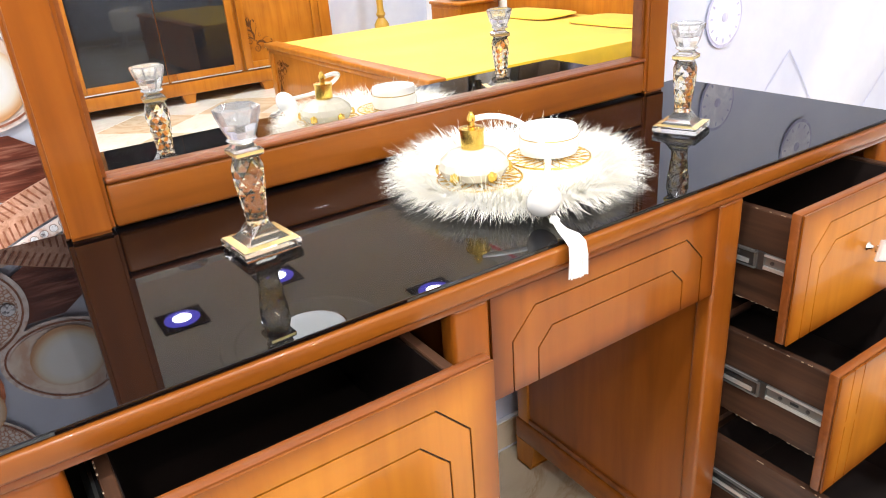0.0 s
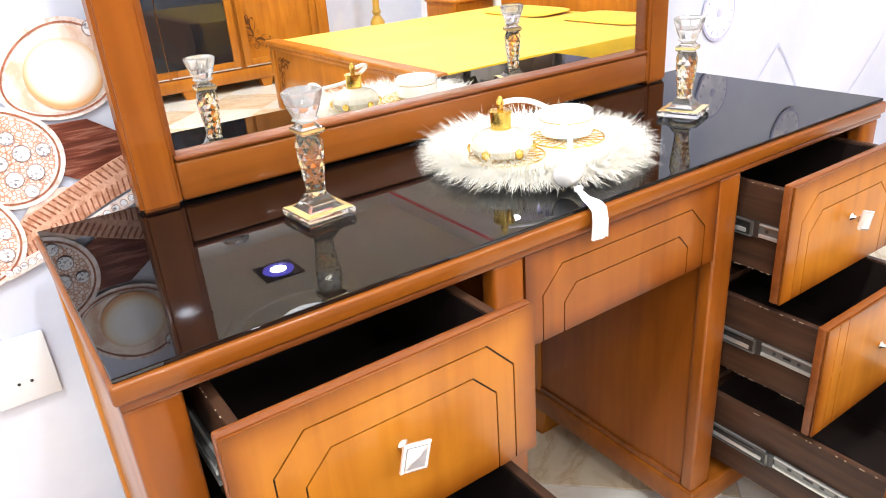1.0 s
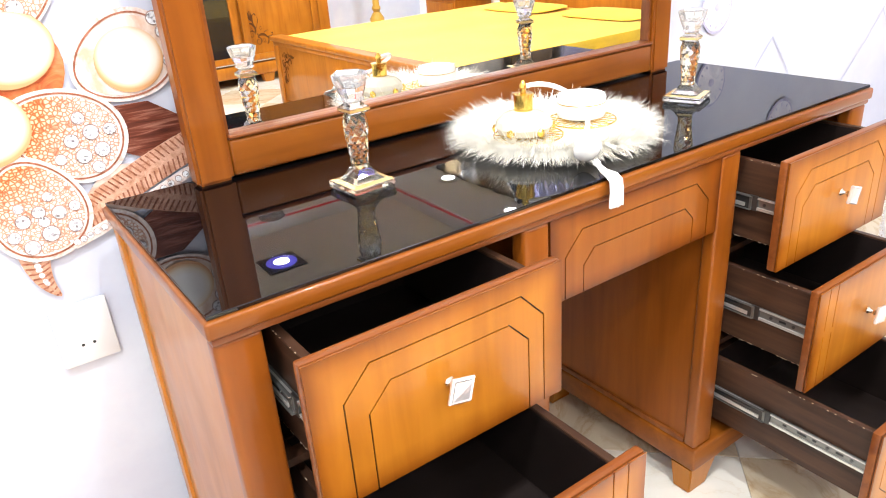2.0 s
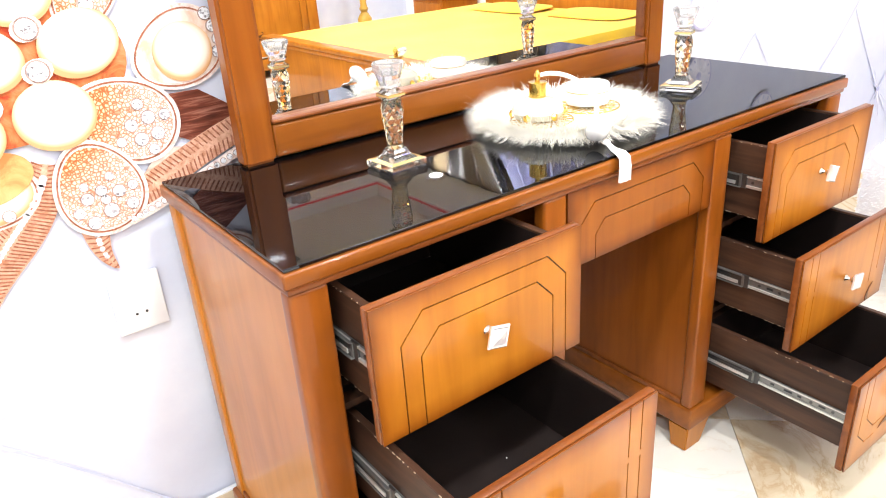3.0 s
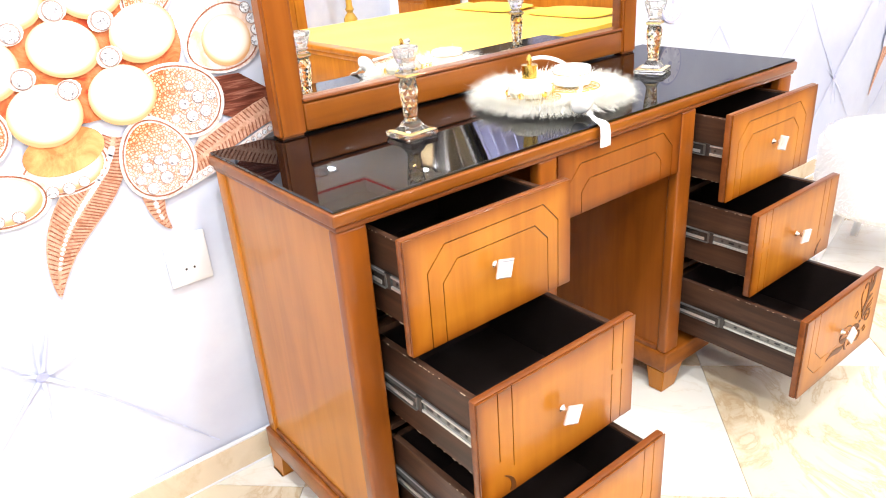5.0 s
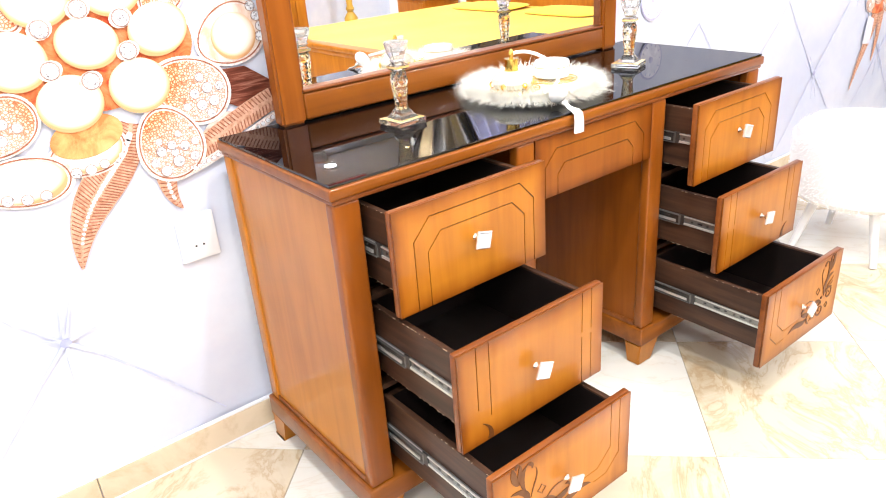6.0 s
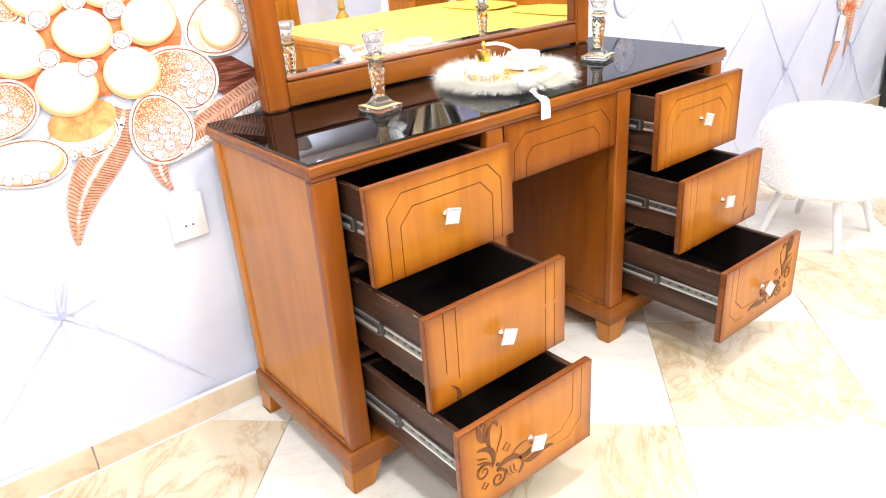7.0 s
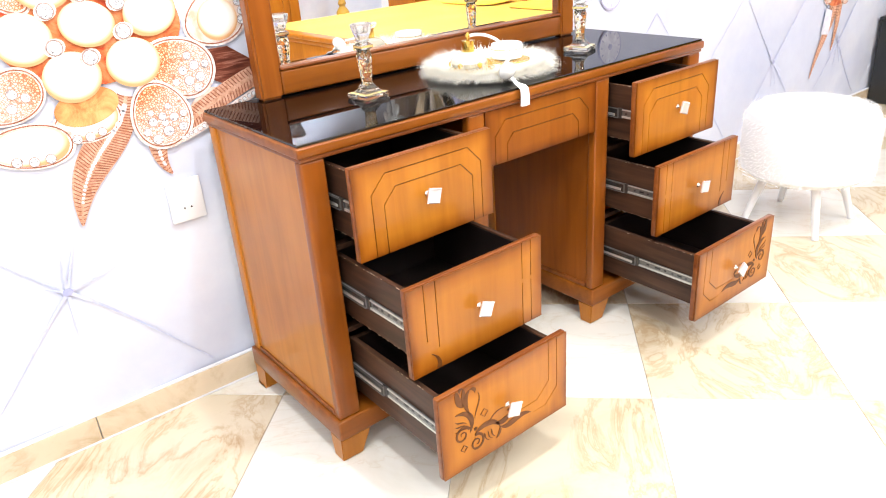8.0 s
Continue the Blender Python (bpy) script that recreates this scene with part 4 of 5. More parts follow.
_nt.links.new(ramp(_nt, _v.outputs["Color"], [(0.10, (0.20, 0.18, 0.19)), (0.26, (0.50, 0.49, 0.52)), (0.42, (0.90, 0.90, 0.92))]), _p.inputs["Base Color"])

mural = thing("wall_mural", "printed rose-gold brooch with pearls and gems on the padded wall", "mural", (0, 0, 0), 0, "", "structure")
LAYER = 0.0011


def ellipse(cx, cz, rx, rz, ang=0.0, n=40, egg=0.0):
    c, s = math.cos(radians(ang)), math.sin(radians(ang))
    out = []
    for i in range(n):
        a = 2 * math.pi * i / n
        u, v = rx * math.cos(a), rz * math.sin(a) * (1 + egg * math.cos(a))
        out.append((cx + u * c - v * s, cz + u * s + v * c))
    return out


def settle(pts):
    """Set the large brooch a finger's breadth over and down on its wall."""
    return [(x + 0.010, z - 0.008) if x < 0.5 else (x, z) for x, z in pts]


def flat(name, pts, material, layer, parent=None, label=""):
    pts = pts if parent is not None and parent.name.startswith("wall_tuft") else settle(pts)
    return part(name, prism(bmesh.new(), pts, WY - LAYER * layer, WY - LAYER * (layer - 0.85)), material, parent or mural, label)


def stroke(name, pts, width, material, layer, parent=None):
    pts = pts if parent is not None and parent.name.startswith("wall_tuft") else settle(pts)
    return part(name, ribbon(bmesh.new(), pts, width if callable(width) else (lambda t: width), WY - LAYER * (layer - 0.85), LAYER * 0.85), material, parent or mural)


def gem(cx, cz, r, layer=7):
    o = flat("gem_setting", ellipse(cx, cz, r * 1.16, r * 1.16, 0, 18), P_SET, layer)
    flat("gem", ellipse(cx, cz, r, r, 0, 16), P_GEM, layer + 1, o)


def petal(cx, cz, rx, rz, ang, fill, gems, layer, egg=0.15):
    o = flat("petal", ellipse(cx, cz, rx, rz, ang, 40, egg), P_RIM, layer, None, "pink-gold petal rim")
    stroke("petal_line", ellipse(cx, cz, rx * 0.91, rz * 0.90, ang, 48, egg) + ellipse(cx, cz, rx * 0.91, rz * 0.90, ang, 48, egg)[:1], 0.0028, P_LINE, layer + 0.9, o)
    flat("petal_field", ellipse(cx, cz, rx * 0.85, rz * 0.84, ang, 36, egg), fill, layer + 0.9, o)
    c, s = math.cos(radians(ang)), math.sin(radians(ang))
    for u, v, r in gems:
        gem(cx + rx * u * c - rz * v * s, cz + rx * u * s + rz * v * c, r, layer + 2)


def ribbed_leaf(spine, width, ribs, layer, chain=True):
    """A leaf with fine cross ribs and a row of small gems along its spine."""
    o = stroke("leaf", spine, width, P_LEAF, layer)
    n = len(spine)
    for k in range(ribs):
        t = (k + 0.5) / ribs
        i = min(n - 2, int(t * (n - 1)))
        x, z = spine[i]
        dx, dz = spine[i + 1][0] - x, spine[i + 1][1] - z
        f = t * (n - 1) - i
        x, z = x + dx * f, z + dz * f
        d = math.hypot(dx, dz)
        nx, nz, w = -dz / d, dx / d, width(t) * 0.48
        for s in (-1, 1):
            a = (x + s * nx * w * 0.2, z + s * nz * w * 0.2)
            b = (x + s * nx * w - dx / d * w * 0.25, z + s * nz * w - dz / d * w * 0.25)
            stroke("rib", [a, ((a[0] + b[0]) / 2, (a[1] + b[1]) / 2), b], 0.0026, P_LINE, layer + 0.9, o)
    if chain:
        for k in range(int(ribs * 0.8)):
            t = 0.08 + 0.84 * k / (ribs * 0.8)
            i = min(n - 1, int(t * (n - 1)))
            flat("gem", ellipse(spine[i][0], spine[i][1], 0.0062 * (1.1 - 0.6 * t), 0.0062 * (1.1 - 0.6 * t), 0, 8), P_CHAIN, layer + 1.8 + 0.5 * (k % 2), o)


# ground between the pearls, planks and paper behind
flat("brooch_ground", ellipse(-0.20, 1.03, 0.20, 0.12, 0, 40), P_SCARLET, 1.0, None, "orange metal ground")
plank = [(0.025, 0.950), (0.105, 0.948), (0.165, 0.905), (0.165, 0.850), (0.09, 0.852), (0.03, 0.885)]
flat("plank", plank, P_WOOD, 1.0, None, "dark brown wooden plank")
flat("paper", [(-0.04, 0.800), (0.02, 0.860), (0.09, 0.848), (0.02, 0.780)], P_BEIGE, 1.9, None, "beige marbled paper")
petal(0.085, 1.020, 0.085, 0.068, 20, P_BLUSH, [(0.86, 0.10, 0.010), (0.84, -0.25, 0.010), (0.70, -0.52, 0.010), (0.84, 0.45, 0.010)], 1.9)
flat("pearl", ellipse(0.092, 1.016, 0.052, 0.050, 15), P_PEARL, 4.2, None, "cream pearl")
petal(-0.026, 0.920, 0.092, 0.072, -28, P_NET, [(0.35, 0.2, 0.011), (0.60, -0.1, 0.011), (0.35, -0.35, 0.011), (0.1, -0.1, 0.010), (0.62, 0.38, 0.009), (0.10, 0.42, 0.009), (0.62, -0.5, 0.009), (0.02, -0.55, 0.008)], 3.3)
petal(-0.096, 0.816, 0.086, 0.074, -78, P_NET, [(0.1, -0.35, 0.010), (0.2, 0.35, 0.010), (0.5, 0.0, 0.012), (0.55, 0.5, 0.010), (0.05, 0.0, 0.009), (0.6, -0.45, 0.011), (0.25, 0.0, 0.008), (0.3, -0.65, 0.009), (0.2, 0.68, 0.008), (-0.15, 0.3, 0.007), (-0.15, -0.3, 0.007)], 5.0)
ribbed_leaf(bezier((-0.165, 0.875), (-0.20, 0.77), (-0.31, 0.76), (-0.335, 0.594), 40), lambda t: 0.004 + 0.082 * math.sin(math.pi * min(1, 0.12 + 0.88 * t)) ** 0.8, 46, 1.0)
ribbed_leaf(bezier((-0.118, 0.775), (-0.12, 0.73), (-0.125, 0.70), (-0.100, 0.664), 20), lambda t: 0.003 + 0.052 * (1 - t) ** 0.7, 12, 1.0)
ribbed_leaf(bezier((-0.07, 0.770), (-0.01, 0.792), (0.07, 0.838), (0.16, 0.864), 26), lambda t: 0.052, 30, 2.8, False)
stroke("gem_band", bezier((-0.06, 0.746), (0.0, 0.760), (0.08, 0.795), (0.158, 0.824), 20), 0.019, P_RIM, 4.6)
for x, z in bezier((-0.055, 0.748), (0.0, 0.761), (0.08, 0.796), (0.150, 0.821), 17):
    gem(x, z, 0.0050, 5.5)
petal(-0.262, 0.835, 0.082, 0.050, 8, P_PEARL, [(-0.45, -0.62, 0.010), (-0.1, -0.70, 0.010), (0.25, -0.66, 0.009)], 2.0)
flat("gold_shell", ellipse(-0.255, 0.868, 0.072, 0.042, 8), P_GOLD, 4.3, None, "polished gold shell")
petal(-0.395, 0.805, 0.098, 0.052, -6, P_PEARL, [(-0.3, -0.6, 0.010), (0.05, -0.66, 0.010), (0.4, -0.6, 0.010)], 3.1)
petal(-0.400, 0.915, 0.075, 0.055, 30, P_NET, [(-0.2, -0.3, 0.010), (0.1, 0.1, 0.010), (0.3, -0.3, 0.009)], 4.6)
petal(-0.04, 1.135, 0.08, 0.05, 60, P_NET, [(0.2, 0.2, 0.011), (-0.3, -0.2, 0.011)], 2.0)
petal(-0.36, 1.15, 0.08, 0.05, 120, P_NET, [(0.2, 0.2, 0.011), (-0.3, -0.2, 0.011)], 2.0)
for cx, cz, rx, rz, a in ((-0.209, 1.045, 0.060, 0.050, -8), (-0.068, 1.053, 0.063, 0.052, 20), (-0.130, 0.948, 0.062, 0.056, 5), (-0.268, 0.937, 0.063, 0.056, 10), (-0.345, 1.030, 0.060, 0.056, 0), (-0.145, 1.140, 0.060, 0.052, 0), (-0.280, 1.135, 0.060, 0.052, 0)):
    flat("pearl", ellipse(cx, cz, rx, rz, a), P_PEARL, 6.0, None, "cream pearl")
for cx, cz in ((-0.137, 1.020), (-0.221, 0.974), (-0.288, 1.005), (-0.286, 1.082), (-0.136, 1.084), (-0.21, 1.11)):
    flat("claw", ellipse(cx, cz, 0.024, 0.019, 20, 14), P_RIM, 6.9)
    gem(cx, cz, 0.0155, 7.5)
# second brooch
ribbed_leaf(bezier((3.46, 0.66), (3.42, 0.52), (3.34, 0.45), (3.278, 0.278), 30), lambda t: 0.004 + 0.095 * (1 - t) ** 0.8, 30, 1.0, False)
ribbed_leaf(bezier((3.50, 0.66), (3.51, 0.56), (3.50, 0.48), (3.475, 0.395), 20), lambda t: 0.004 + 0.06 * (1 - t) ** 0.7, 18, 1.9, False)
flat("brooch_ground", ellipse(3.46, 0.70, 0.13, 0.07), P_SCARLET, 2.8, None, "orange metal ground")
for cx, cz, r in ((3.36, 0.69, 0.05), (3.55, 0.67, 0.05), (3.44, 0.72, 0.05)):
    petal(cx, cz, r, r * 0.9, 0, P_NET, [(0.2, 0.2, 0.012), (-0.3, -0.2, 0.012)], 4)
flat("tag", [(3.33, 0.50), (3.41, 0.49), (3.42, 0.61), (3.35, 0.63)], P_FACE, 6.2, None, "white paper tag")

for cx, cz, r in ((1.620, 0.908, 0.066), (2.000, 1.105, 0.075)):
    clock = flat("clock_print", ellipse(cx, cz, r, r * 1.06, 0, 48), P_CLOCK, 1.0, None, "faint lilac clock face")
    flat("clock_face", ellipse(cx, cz, r * 0.9, r * 0.95, 0, 44), P_FACE, 1.9, clock)
    for k in range(12):
        a = 2 * math.pi * k / 12
        stroke("tick", [(cx + r * f * math.cos(a), cz + r * 1.05 * f * math.sin(a)) for f in (0.70, 0.77, 0.84)], 0.0045, P_CLOCK, 2.8, clock)
    flat("clock_hub", ellipse(cx, cz, r * 0.17, r * 0.17, 0, 16), P_CLOCK, 2.8, clock)

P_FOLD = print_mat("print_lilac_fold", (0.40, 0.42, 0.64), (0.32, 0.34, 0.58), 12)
# Lilac strokes that put the shade of seams and pleats into printed colour
P_FOLD_SHADE = print_mat("print_fold_shade", (0.58, 0.61, 0.77), (0.51, 0.55, 0.74), 12)


def on_cloth(ob):
    """Lay a print on the tufted cloth instead of the plane."""
    for v in ob.data.vertices:
        u, w = (v.co.x + 0.40) / 0.66, (v.co.z - 0.43) / 0.72
        puff = (abs(math.sin(math.pi * (u + w))) * abs(math.sin(math.pi * (u - w)))) ** 0.42
        v.co.y += 0.011 * (1 - puff) * quiet(v.co.x, v.co.z)


tufts = thing("wall_tufting", "lilac painted fold shading and buttons of the quilted wall cloth", "wall cloth", (0, 0, 0), 0, "", "structure")
rng = random.Random(11)
for k in range(-2, 8):
    for rowz, shift in ((0.43, 0.0), (0.79, 0.33), (1.15, 0.0)):
        bx, bz = -0.40 + 0.66 * k + shift, rowz
        if not (x0 + 0.05 < bx < x1 - 0.05) or (-0.5 < bx < 0.2 and bz > 0.6) or (0.2 < bx < 1.3):
            continue
        if 1.3 < bx < 2.6 and bz > 0.6:
            continue
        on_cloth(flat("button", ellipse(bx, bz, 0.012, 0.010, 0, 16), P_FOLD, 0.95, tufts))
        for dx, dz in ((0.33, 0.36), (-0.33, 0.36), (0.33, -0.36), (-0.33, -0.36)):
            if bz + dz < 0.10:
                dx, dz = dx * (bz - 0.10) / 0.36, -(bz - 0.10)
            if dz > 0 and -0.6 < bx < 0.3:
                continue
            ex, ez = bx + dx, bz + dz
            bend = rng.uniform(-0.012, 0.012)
            on_cloth(stroke("fold", bezier((bx, bz), (bx + dx * 0.35 + bend, bz + dz * 0.3), (bx + dx * 0.7 + bend, bz + dz * 0.72), (ex, ez)), lambda t: 0.0015 + 0.009 * (1 - t) ** 3 + 0.002 * t, P_FOLD_SHADE, 0.5, tufts))
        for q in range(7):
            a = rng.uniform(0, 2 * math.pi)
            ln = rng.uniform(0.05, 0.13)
            on_cloth(stroke("pleat_shade", [(bx + ln * f * math.cos(a), bz + ln * f * math.sin(a)) for f in (0.1, 0.4, 0.7, 1.0)], lambda t: 0.0075 * (1 - t), P_FOLD_SHADE, 0.9, tufts))

socket = thing("wall_socket", "white double-pin wall socket plate on the padded wall", "socket", (-0.074, y1, 0.580))
part("plate", box_mesh(-0.045, 0.045, -0.008, 0.002, -0.056, 0.056, 0.003), WHITE_PLASTIC, socket, "", True)
for sx in (-0.009, 0.009):
    c = lathe(bmesh.new(), [(0.0026, 0), (0.0026, 0.0008)], 10)
    bmesh.ops.transform(c, matrix=pose(sx, -0.0082, -0.02, 90, 0, 0), verts=c.verts[:])
    part("pin_hole", c, BLACK_LACQUER, socket, "dark pin hole")

# ---- stool, black cabinet, plant ----
stool = thing("stool", "round white plush stool on four white legs", "stool", (2.10, -0.045, 0))
part("seat", lathe(bmesh.new(), [(0.10, 0.195), (0.20, 0.20), (0.232, 0.225), (0.238, 0.30), (0.238, 0.395), (0.226, 0.445), (0.19, 0.468), (0.08, 0.478), (0.01, 0.479)], 56), WHITE_FUR, stool, "thick white plush seat", True)
rng = random.Random(3)
bm = bmesh.new()
for k in range(9000):
    a = rng.uniform(0, 2 * math.pi)
    top = rng.random() < 0.45
    r = 0.225 * math.sqrt(rng.random()) if top else 0.236
    z = 0.472 - 0.02 * (r / 0.24) ** 4 if top else rng.uniform(0.21, 0.43)
    d = (Vector((rng.gauss(0, .5), rng.gauss(0, .5), 1)) if top else Vector((math.cos(a) + rng.gauss(0, .4), math.sin(a) + rng.gauss(0, .4), rng.gauss(-0.3, .4)))).normalized()
    p = Vector((r * math.cos(a), r * math.sin(a), z))
    s = d.orthogonal().normalized() * 0.0013
    bm.faces.new([bm.verts.new(c) for c in (p - s, p + s, p + d * rng.uniform(0.006, 0.012))])
tagged(part("plush", bm, WHITE_FUR, stool, recalc=False), "short white plush pile", kind="stuff")
for k in range(4):
    a = radians(45 + 90 * k)
    top, foot = (0.14 * math.cos(a), 0.14 * math.sin(a)), (0.205 * math.cos(a), 0.205 * math.sin(a))
    bm = tube(bmesh.new(), [(top[0], top[1], 0.197), ((top[0] + foot[0]) / 2, (top[1] + foot[1]) / 2, 0.1), (foot[0], foot[1], 0.0005)], lambda t: 0.018 - 0.006 * t, 12)
    part("leg", bm, WHITE_PLASTIC, stool, "white tapered leg", True)

cabinet = thing("black_cabinet", "low black lacquered cabinet against the padded wall", "cabinet", (4.03, 0.16, 0))
part("body", box_mesh(0.010, 0.205, 0.01, 0.36, 0.0, 0.478, 0.003), BLACK_LACQUER, cabinet)
part("top", box_mesh(0.0, 0.215, 0.0, 0.365, 0.4785, 0.50, 0.004), BLACK_LACQUER, cabinet, "", True)
part("door", box_mesh(0.025, 0.19, -0.004, 0.0095, 0.04, 0.45, 0.003), BLACK_LACQUER, cabinet)
pot = thing("potted_plant", "small green leafy plant in a dark pot on the cabinet", "plant", (4.13, 0.30, 0.5))
part("pot", lathe(bmesh.new(), [(0.04, 0.001), (0.055, 0.01), (0.06, 0.05), (0.056, 0.055)], 20), BLACK_LACQUER, pot, "", True)
LEAF = fabric("green_leaf", (0.06, 0.22, 0.04), 0.45, 60, 0.2, 0.35)
for k in range(46):
    a, up, ln = rng.uniform(0, 2 * math.pi), rng.uniform(0.25, 1.2), rng.uniform(0.06, 0.11)
    d = Vector((math.cos(a) * math.cos(up), math.sin(a) * math.cos(up), math.sin(up)))
    s = d.cross(Vector((0, 0, 1))).normalized() * 0.02
    b = Vector((0.02 * math.cos(a), 0.02 * math.sin(a), 0.05))
    m_ = b + d * ln * 0.6 + Vector((0, 0, 0.01))
    bm = bmesh.new()
    v = [bm.verts.new(c) for c in (b, m_ - s, b + d * ln - Vector((0, 0, 0.02)), m_ + s, m_ - Vector((0, 0, 0.006)))]
    for q in ((0, 1, 4), (1, 2, 4), (2, 3, 4), (3, 0, 4)):
        bm.faces.new([v[i] for i in q])
    part("leaf", bm, LEAF, pot)

# ---- bed ----
bed = thing("bed", "honey-brown wooden double bed with a yellow cover", "bed", (1.93, -3.50, 0))
BW, BL = 2.08, 2.20
part("footboard", box_mesh(0.0, 0.045, 0.0, BW, 0.03, 0.455, 0.006), WOOD_MIRROR, bed, "", True)
part("footboard_rail", box_mesh(-0.03, 0.075, -0.02, BW + 0.02, 0.4555, 0.49, 0.010, 3), WOOD_MIRROR, bed, "", True)
part("footboard_bead", box_mesh(-0.012, -0.0005, 0.0, BW, 0.425, 0.4545, 0.004), WOOD_MIRROR, bed, "", True)
for yy in (0.0, BW - 0.07):
    part("leg", box_mesh(-0.014, 0.06, yy, yy + 0.07, 0.0, 0.424, 0.006), WOOD_MIRROR, bed, "", True)
for yy, f in ((0.13, 1), (BW - 0.13, -1)):
    bm = scroll(bmesh.new(), 0, 0, 0, 1.0, 1, 0.002)
    bmesh.ops.transform(bm, matrix=pose(-0.0012, yy + f * 0.02, 0.37, 0, 0, 0) @ pose(0, 0, 0, 0, 0, -90) @ Matrix.Diagonal((-f, 1, -1.3, 1)), verts=bm.verts[:])
    part("carving", bm, CARVE, bed, "dark carved leaf scroll")
for yy in (0.005, BW - 0.035):
    part("side_rail", box_mesh(0.0455, BL - 0.05, yy, yy + 0.03, 0.10, 0.30, 0.004), WOOD_MIRROR, bed)
part("headboard", box_mesh(BL - 0.05, BL, -0.03, BW + 0.03, 0.0, 1.05, 0.012, 3), WOOD_MIRROR, bed, "", True)
part("mattress", box_mesh(0.085, BL - 0.055, 0.045, BW - 0.045, 0.20, 0.455, 0.03, 3), YELLOW, bed, "", True)
bm = bmesh.new()
NU, NV = 60, 70
grid = []
for i in range(NU + 1):
    row = []
    for j in range(NV + 1):
        x = 0.082 + (BL - 0.17) * i / NU
        s = -0.30 + (BW + 0.60) * j / NV
        yv = min(max(s, 0.0), BW)
        over = max(0.0, -s, s - BW)
        fold = 0.010 * math.sin(x * 17 + 2 * math.sin(x * 5)) * min(1, over * 6)
        z = 0.478 - over + 0.006 * noise.noise((x * 2.5, s * 2.5, 1)) * (1 if over == 0 else 0)
        row.append(bm.verts.new((x, yv + (fold + 0.012) * (1 if s > BW / 2 else -1) * (over > 0), z)))
    grid.append(row)
for i in range(NU):
    for j in range(NV):
        bm.faces.new((grid[i][j], grid[i + 1][j], grid[i + 1][j + 1], grid[i][j + 1]))
part("bedspread", bm, YELLOW, bed, "bright yellow satin cover hanging over the sides", True)
for yy in (0.25, 1.15):
    bm = bmesh.new()
    bmesh.ops.create_uvsphere(bm, u_segments=28, v_segments=14, radius=1)
    for v in bm.verts:
        x, y, z = v.co
        v.co = (math.copysign(abs(x) ** 0.5, x) * 0.20, math.copysign(abs(y) ** 0.4, y) * 0.36, z * 0.014 * (1 - 0.5 * abs(x * y)))
    bmesh.ops.transform(bm, matrix=pose(BL - 0.32, yy + 0.36, 0.494, 0, -2, 0), verts=bm.verts[:])
    tagged(part("pillow", bm, YELLOW, None, "", True), "flat yellow satin pillow lying on the bed", "pillow", "bed pillows").matrix_world = pose(1.93, -3.50, 0)

# ---- wardrobe ----
ward = thing("wardrobe", "honey-brown wardrobe with two dark glass doors and carved side doors", "wardrobe", (-0.05, -5.0, 0))
WW, WD, WH = 2.90, 0.60, 2.15
part("carcass", box_mesh(0.02, WW - 0.02, 0.0, WD - 0.03, 0.171, WH - 0.05), WOOD_MIRROR, ward)
part("plinth", box_mesh(0.0, WW, 0.0, WD + 0.01, 0.07, 0.17, 0.008), WOOD_MIRROR, ward, "", True)
part("cornice", box_mesh(-0.02, WW + 0.02, 0.0, WD + 0.03, WH - 0.049, WH, 0.012), WOOD_MIRROR, ward, "", True)
for xx in (0.03, 0.72, 1.54, 2.20, 2.80):
    bm = bmesh.new()
    prism(bm, [(xx, 0.0695), (xx + 0.11, 0.0695), (xx + 0.09, 0.0), (xx + 0.02, 0.0)], WD - 0.08, WD)
    part("foot", bm, WOOD_MIRROR, ward)
for xa, xb, glassy in ((0.11, 0.79, False), (0.81, 1.465, True), (1.468, 2.06, True), (2.09, 2.79, False)):
    door = part("door", box_mesh(xa, xb, WD - 0.0295, WD - 0.012, 0.18, WH - 0.06, 0.003), WOOD_MIRROR, ward)
    for fx0, fx1, fz0, fz1 in ((xa, xa + 0.06, 0.18, WH - 0.06), (xb - 0.06, xb, 0.18, WH - 0.06), (xa + 0.061, xb - 0.061, 0.18, 0.24), (xa + 0.061, xb - 0.061, WH - 0.12, WH - 0.06)):
        if glassy and (fx0 > xa + 0.05) and fx1 - fx0 < 0.07 and xa < 1:
            continue
        if glassy and fx0 == xa and xa > 1:
            continue
        part("door_frame", box_mesh(fx0, fx1, WD - 0.0115, WD + 0.006, fz0, fz1, 0.004), WOOD_MIRROR, door, "", True)
    if glassy:
        part("dark_glass", box_mesh(xa + (0.062 if xa < 1 else 0.002), xb - (0.002 if xa < 1 else 0.062), WD - 0.0115, WD - 0.006, 0.242, WH - 0.122), DARK_MIRROR, door, "smoked dark mirror glass")
    else:
        f = 1 if xa > 1 else -1
        ox = xa + 0.12 if f > 0 else xb - 0.12
        bm = scroll(bmesh.new(), 0, 0, 0, 1.3, 1, 0.002)
        bmesh.ops.transform(bm, matrix=pose(ox, WD - 0.0118, 0.33, 0, 0, 0) @ Matrix.Diagonal((f, -1, 1.2, 1)), verts=bm.verts[:])
        part("carving", bm, CARVE, door, "dark carved leaf scroll")
    part("kick_strip", box_mesh(xa + 0.01, xb - 0.01, WD + 0.0062, WD + 0.010, 0.181, 0.190), STEEL, door, "bright metal strip")
for xa in (0.0, WW - 0.105):
    part("column", box_mesh(xa, xa + 0.105, WD - 0.0295, WD + 0.005, 0.1705, WH - 0.0495, 0.012, 3), WOOD_MIRROR, ward, "", True)

# ---- nightstand, coat stand, drapes ----
ns = thing("nightstand", "honey-brown bedside cabinet with one drawer", "nightstand", (3.68, -4.12, 0))
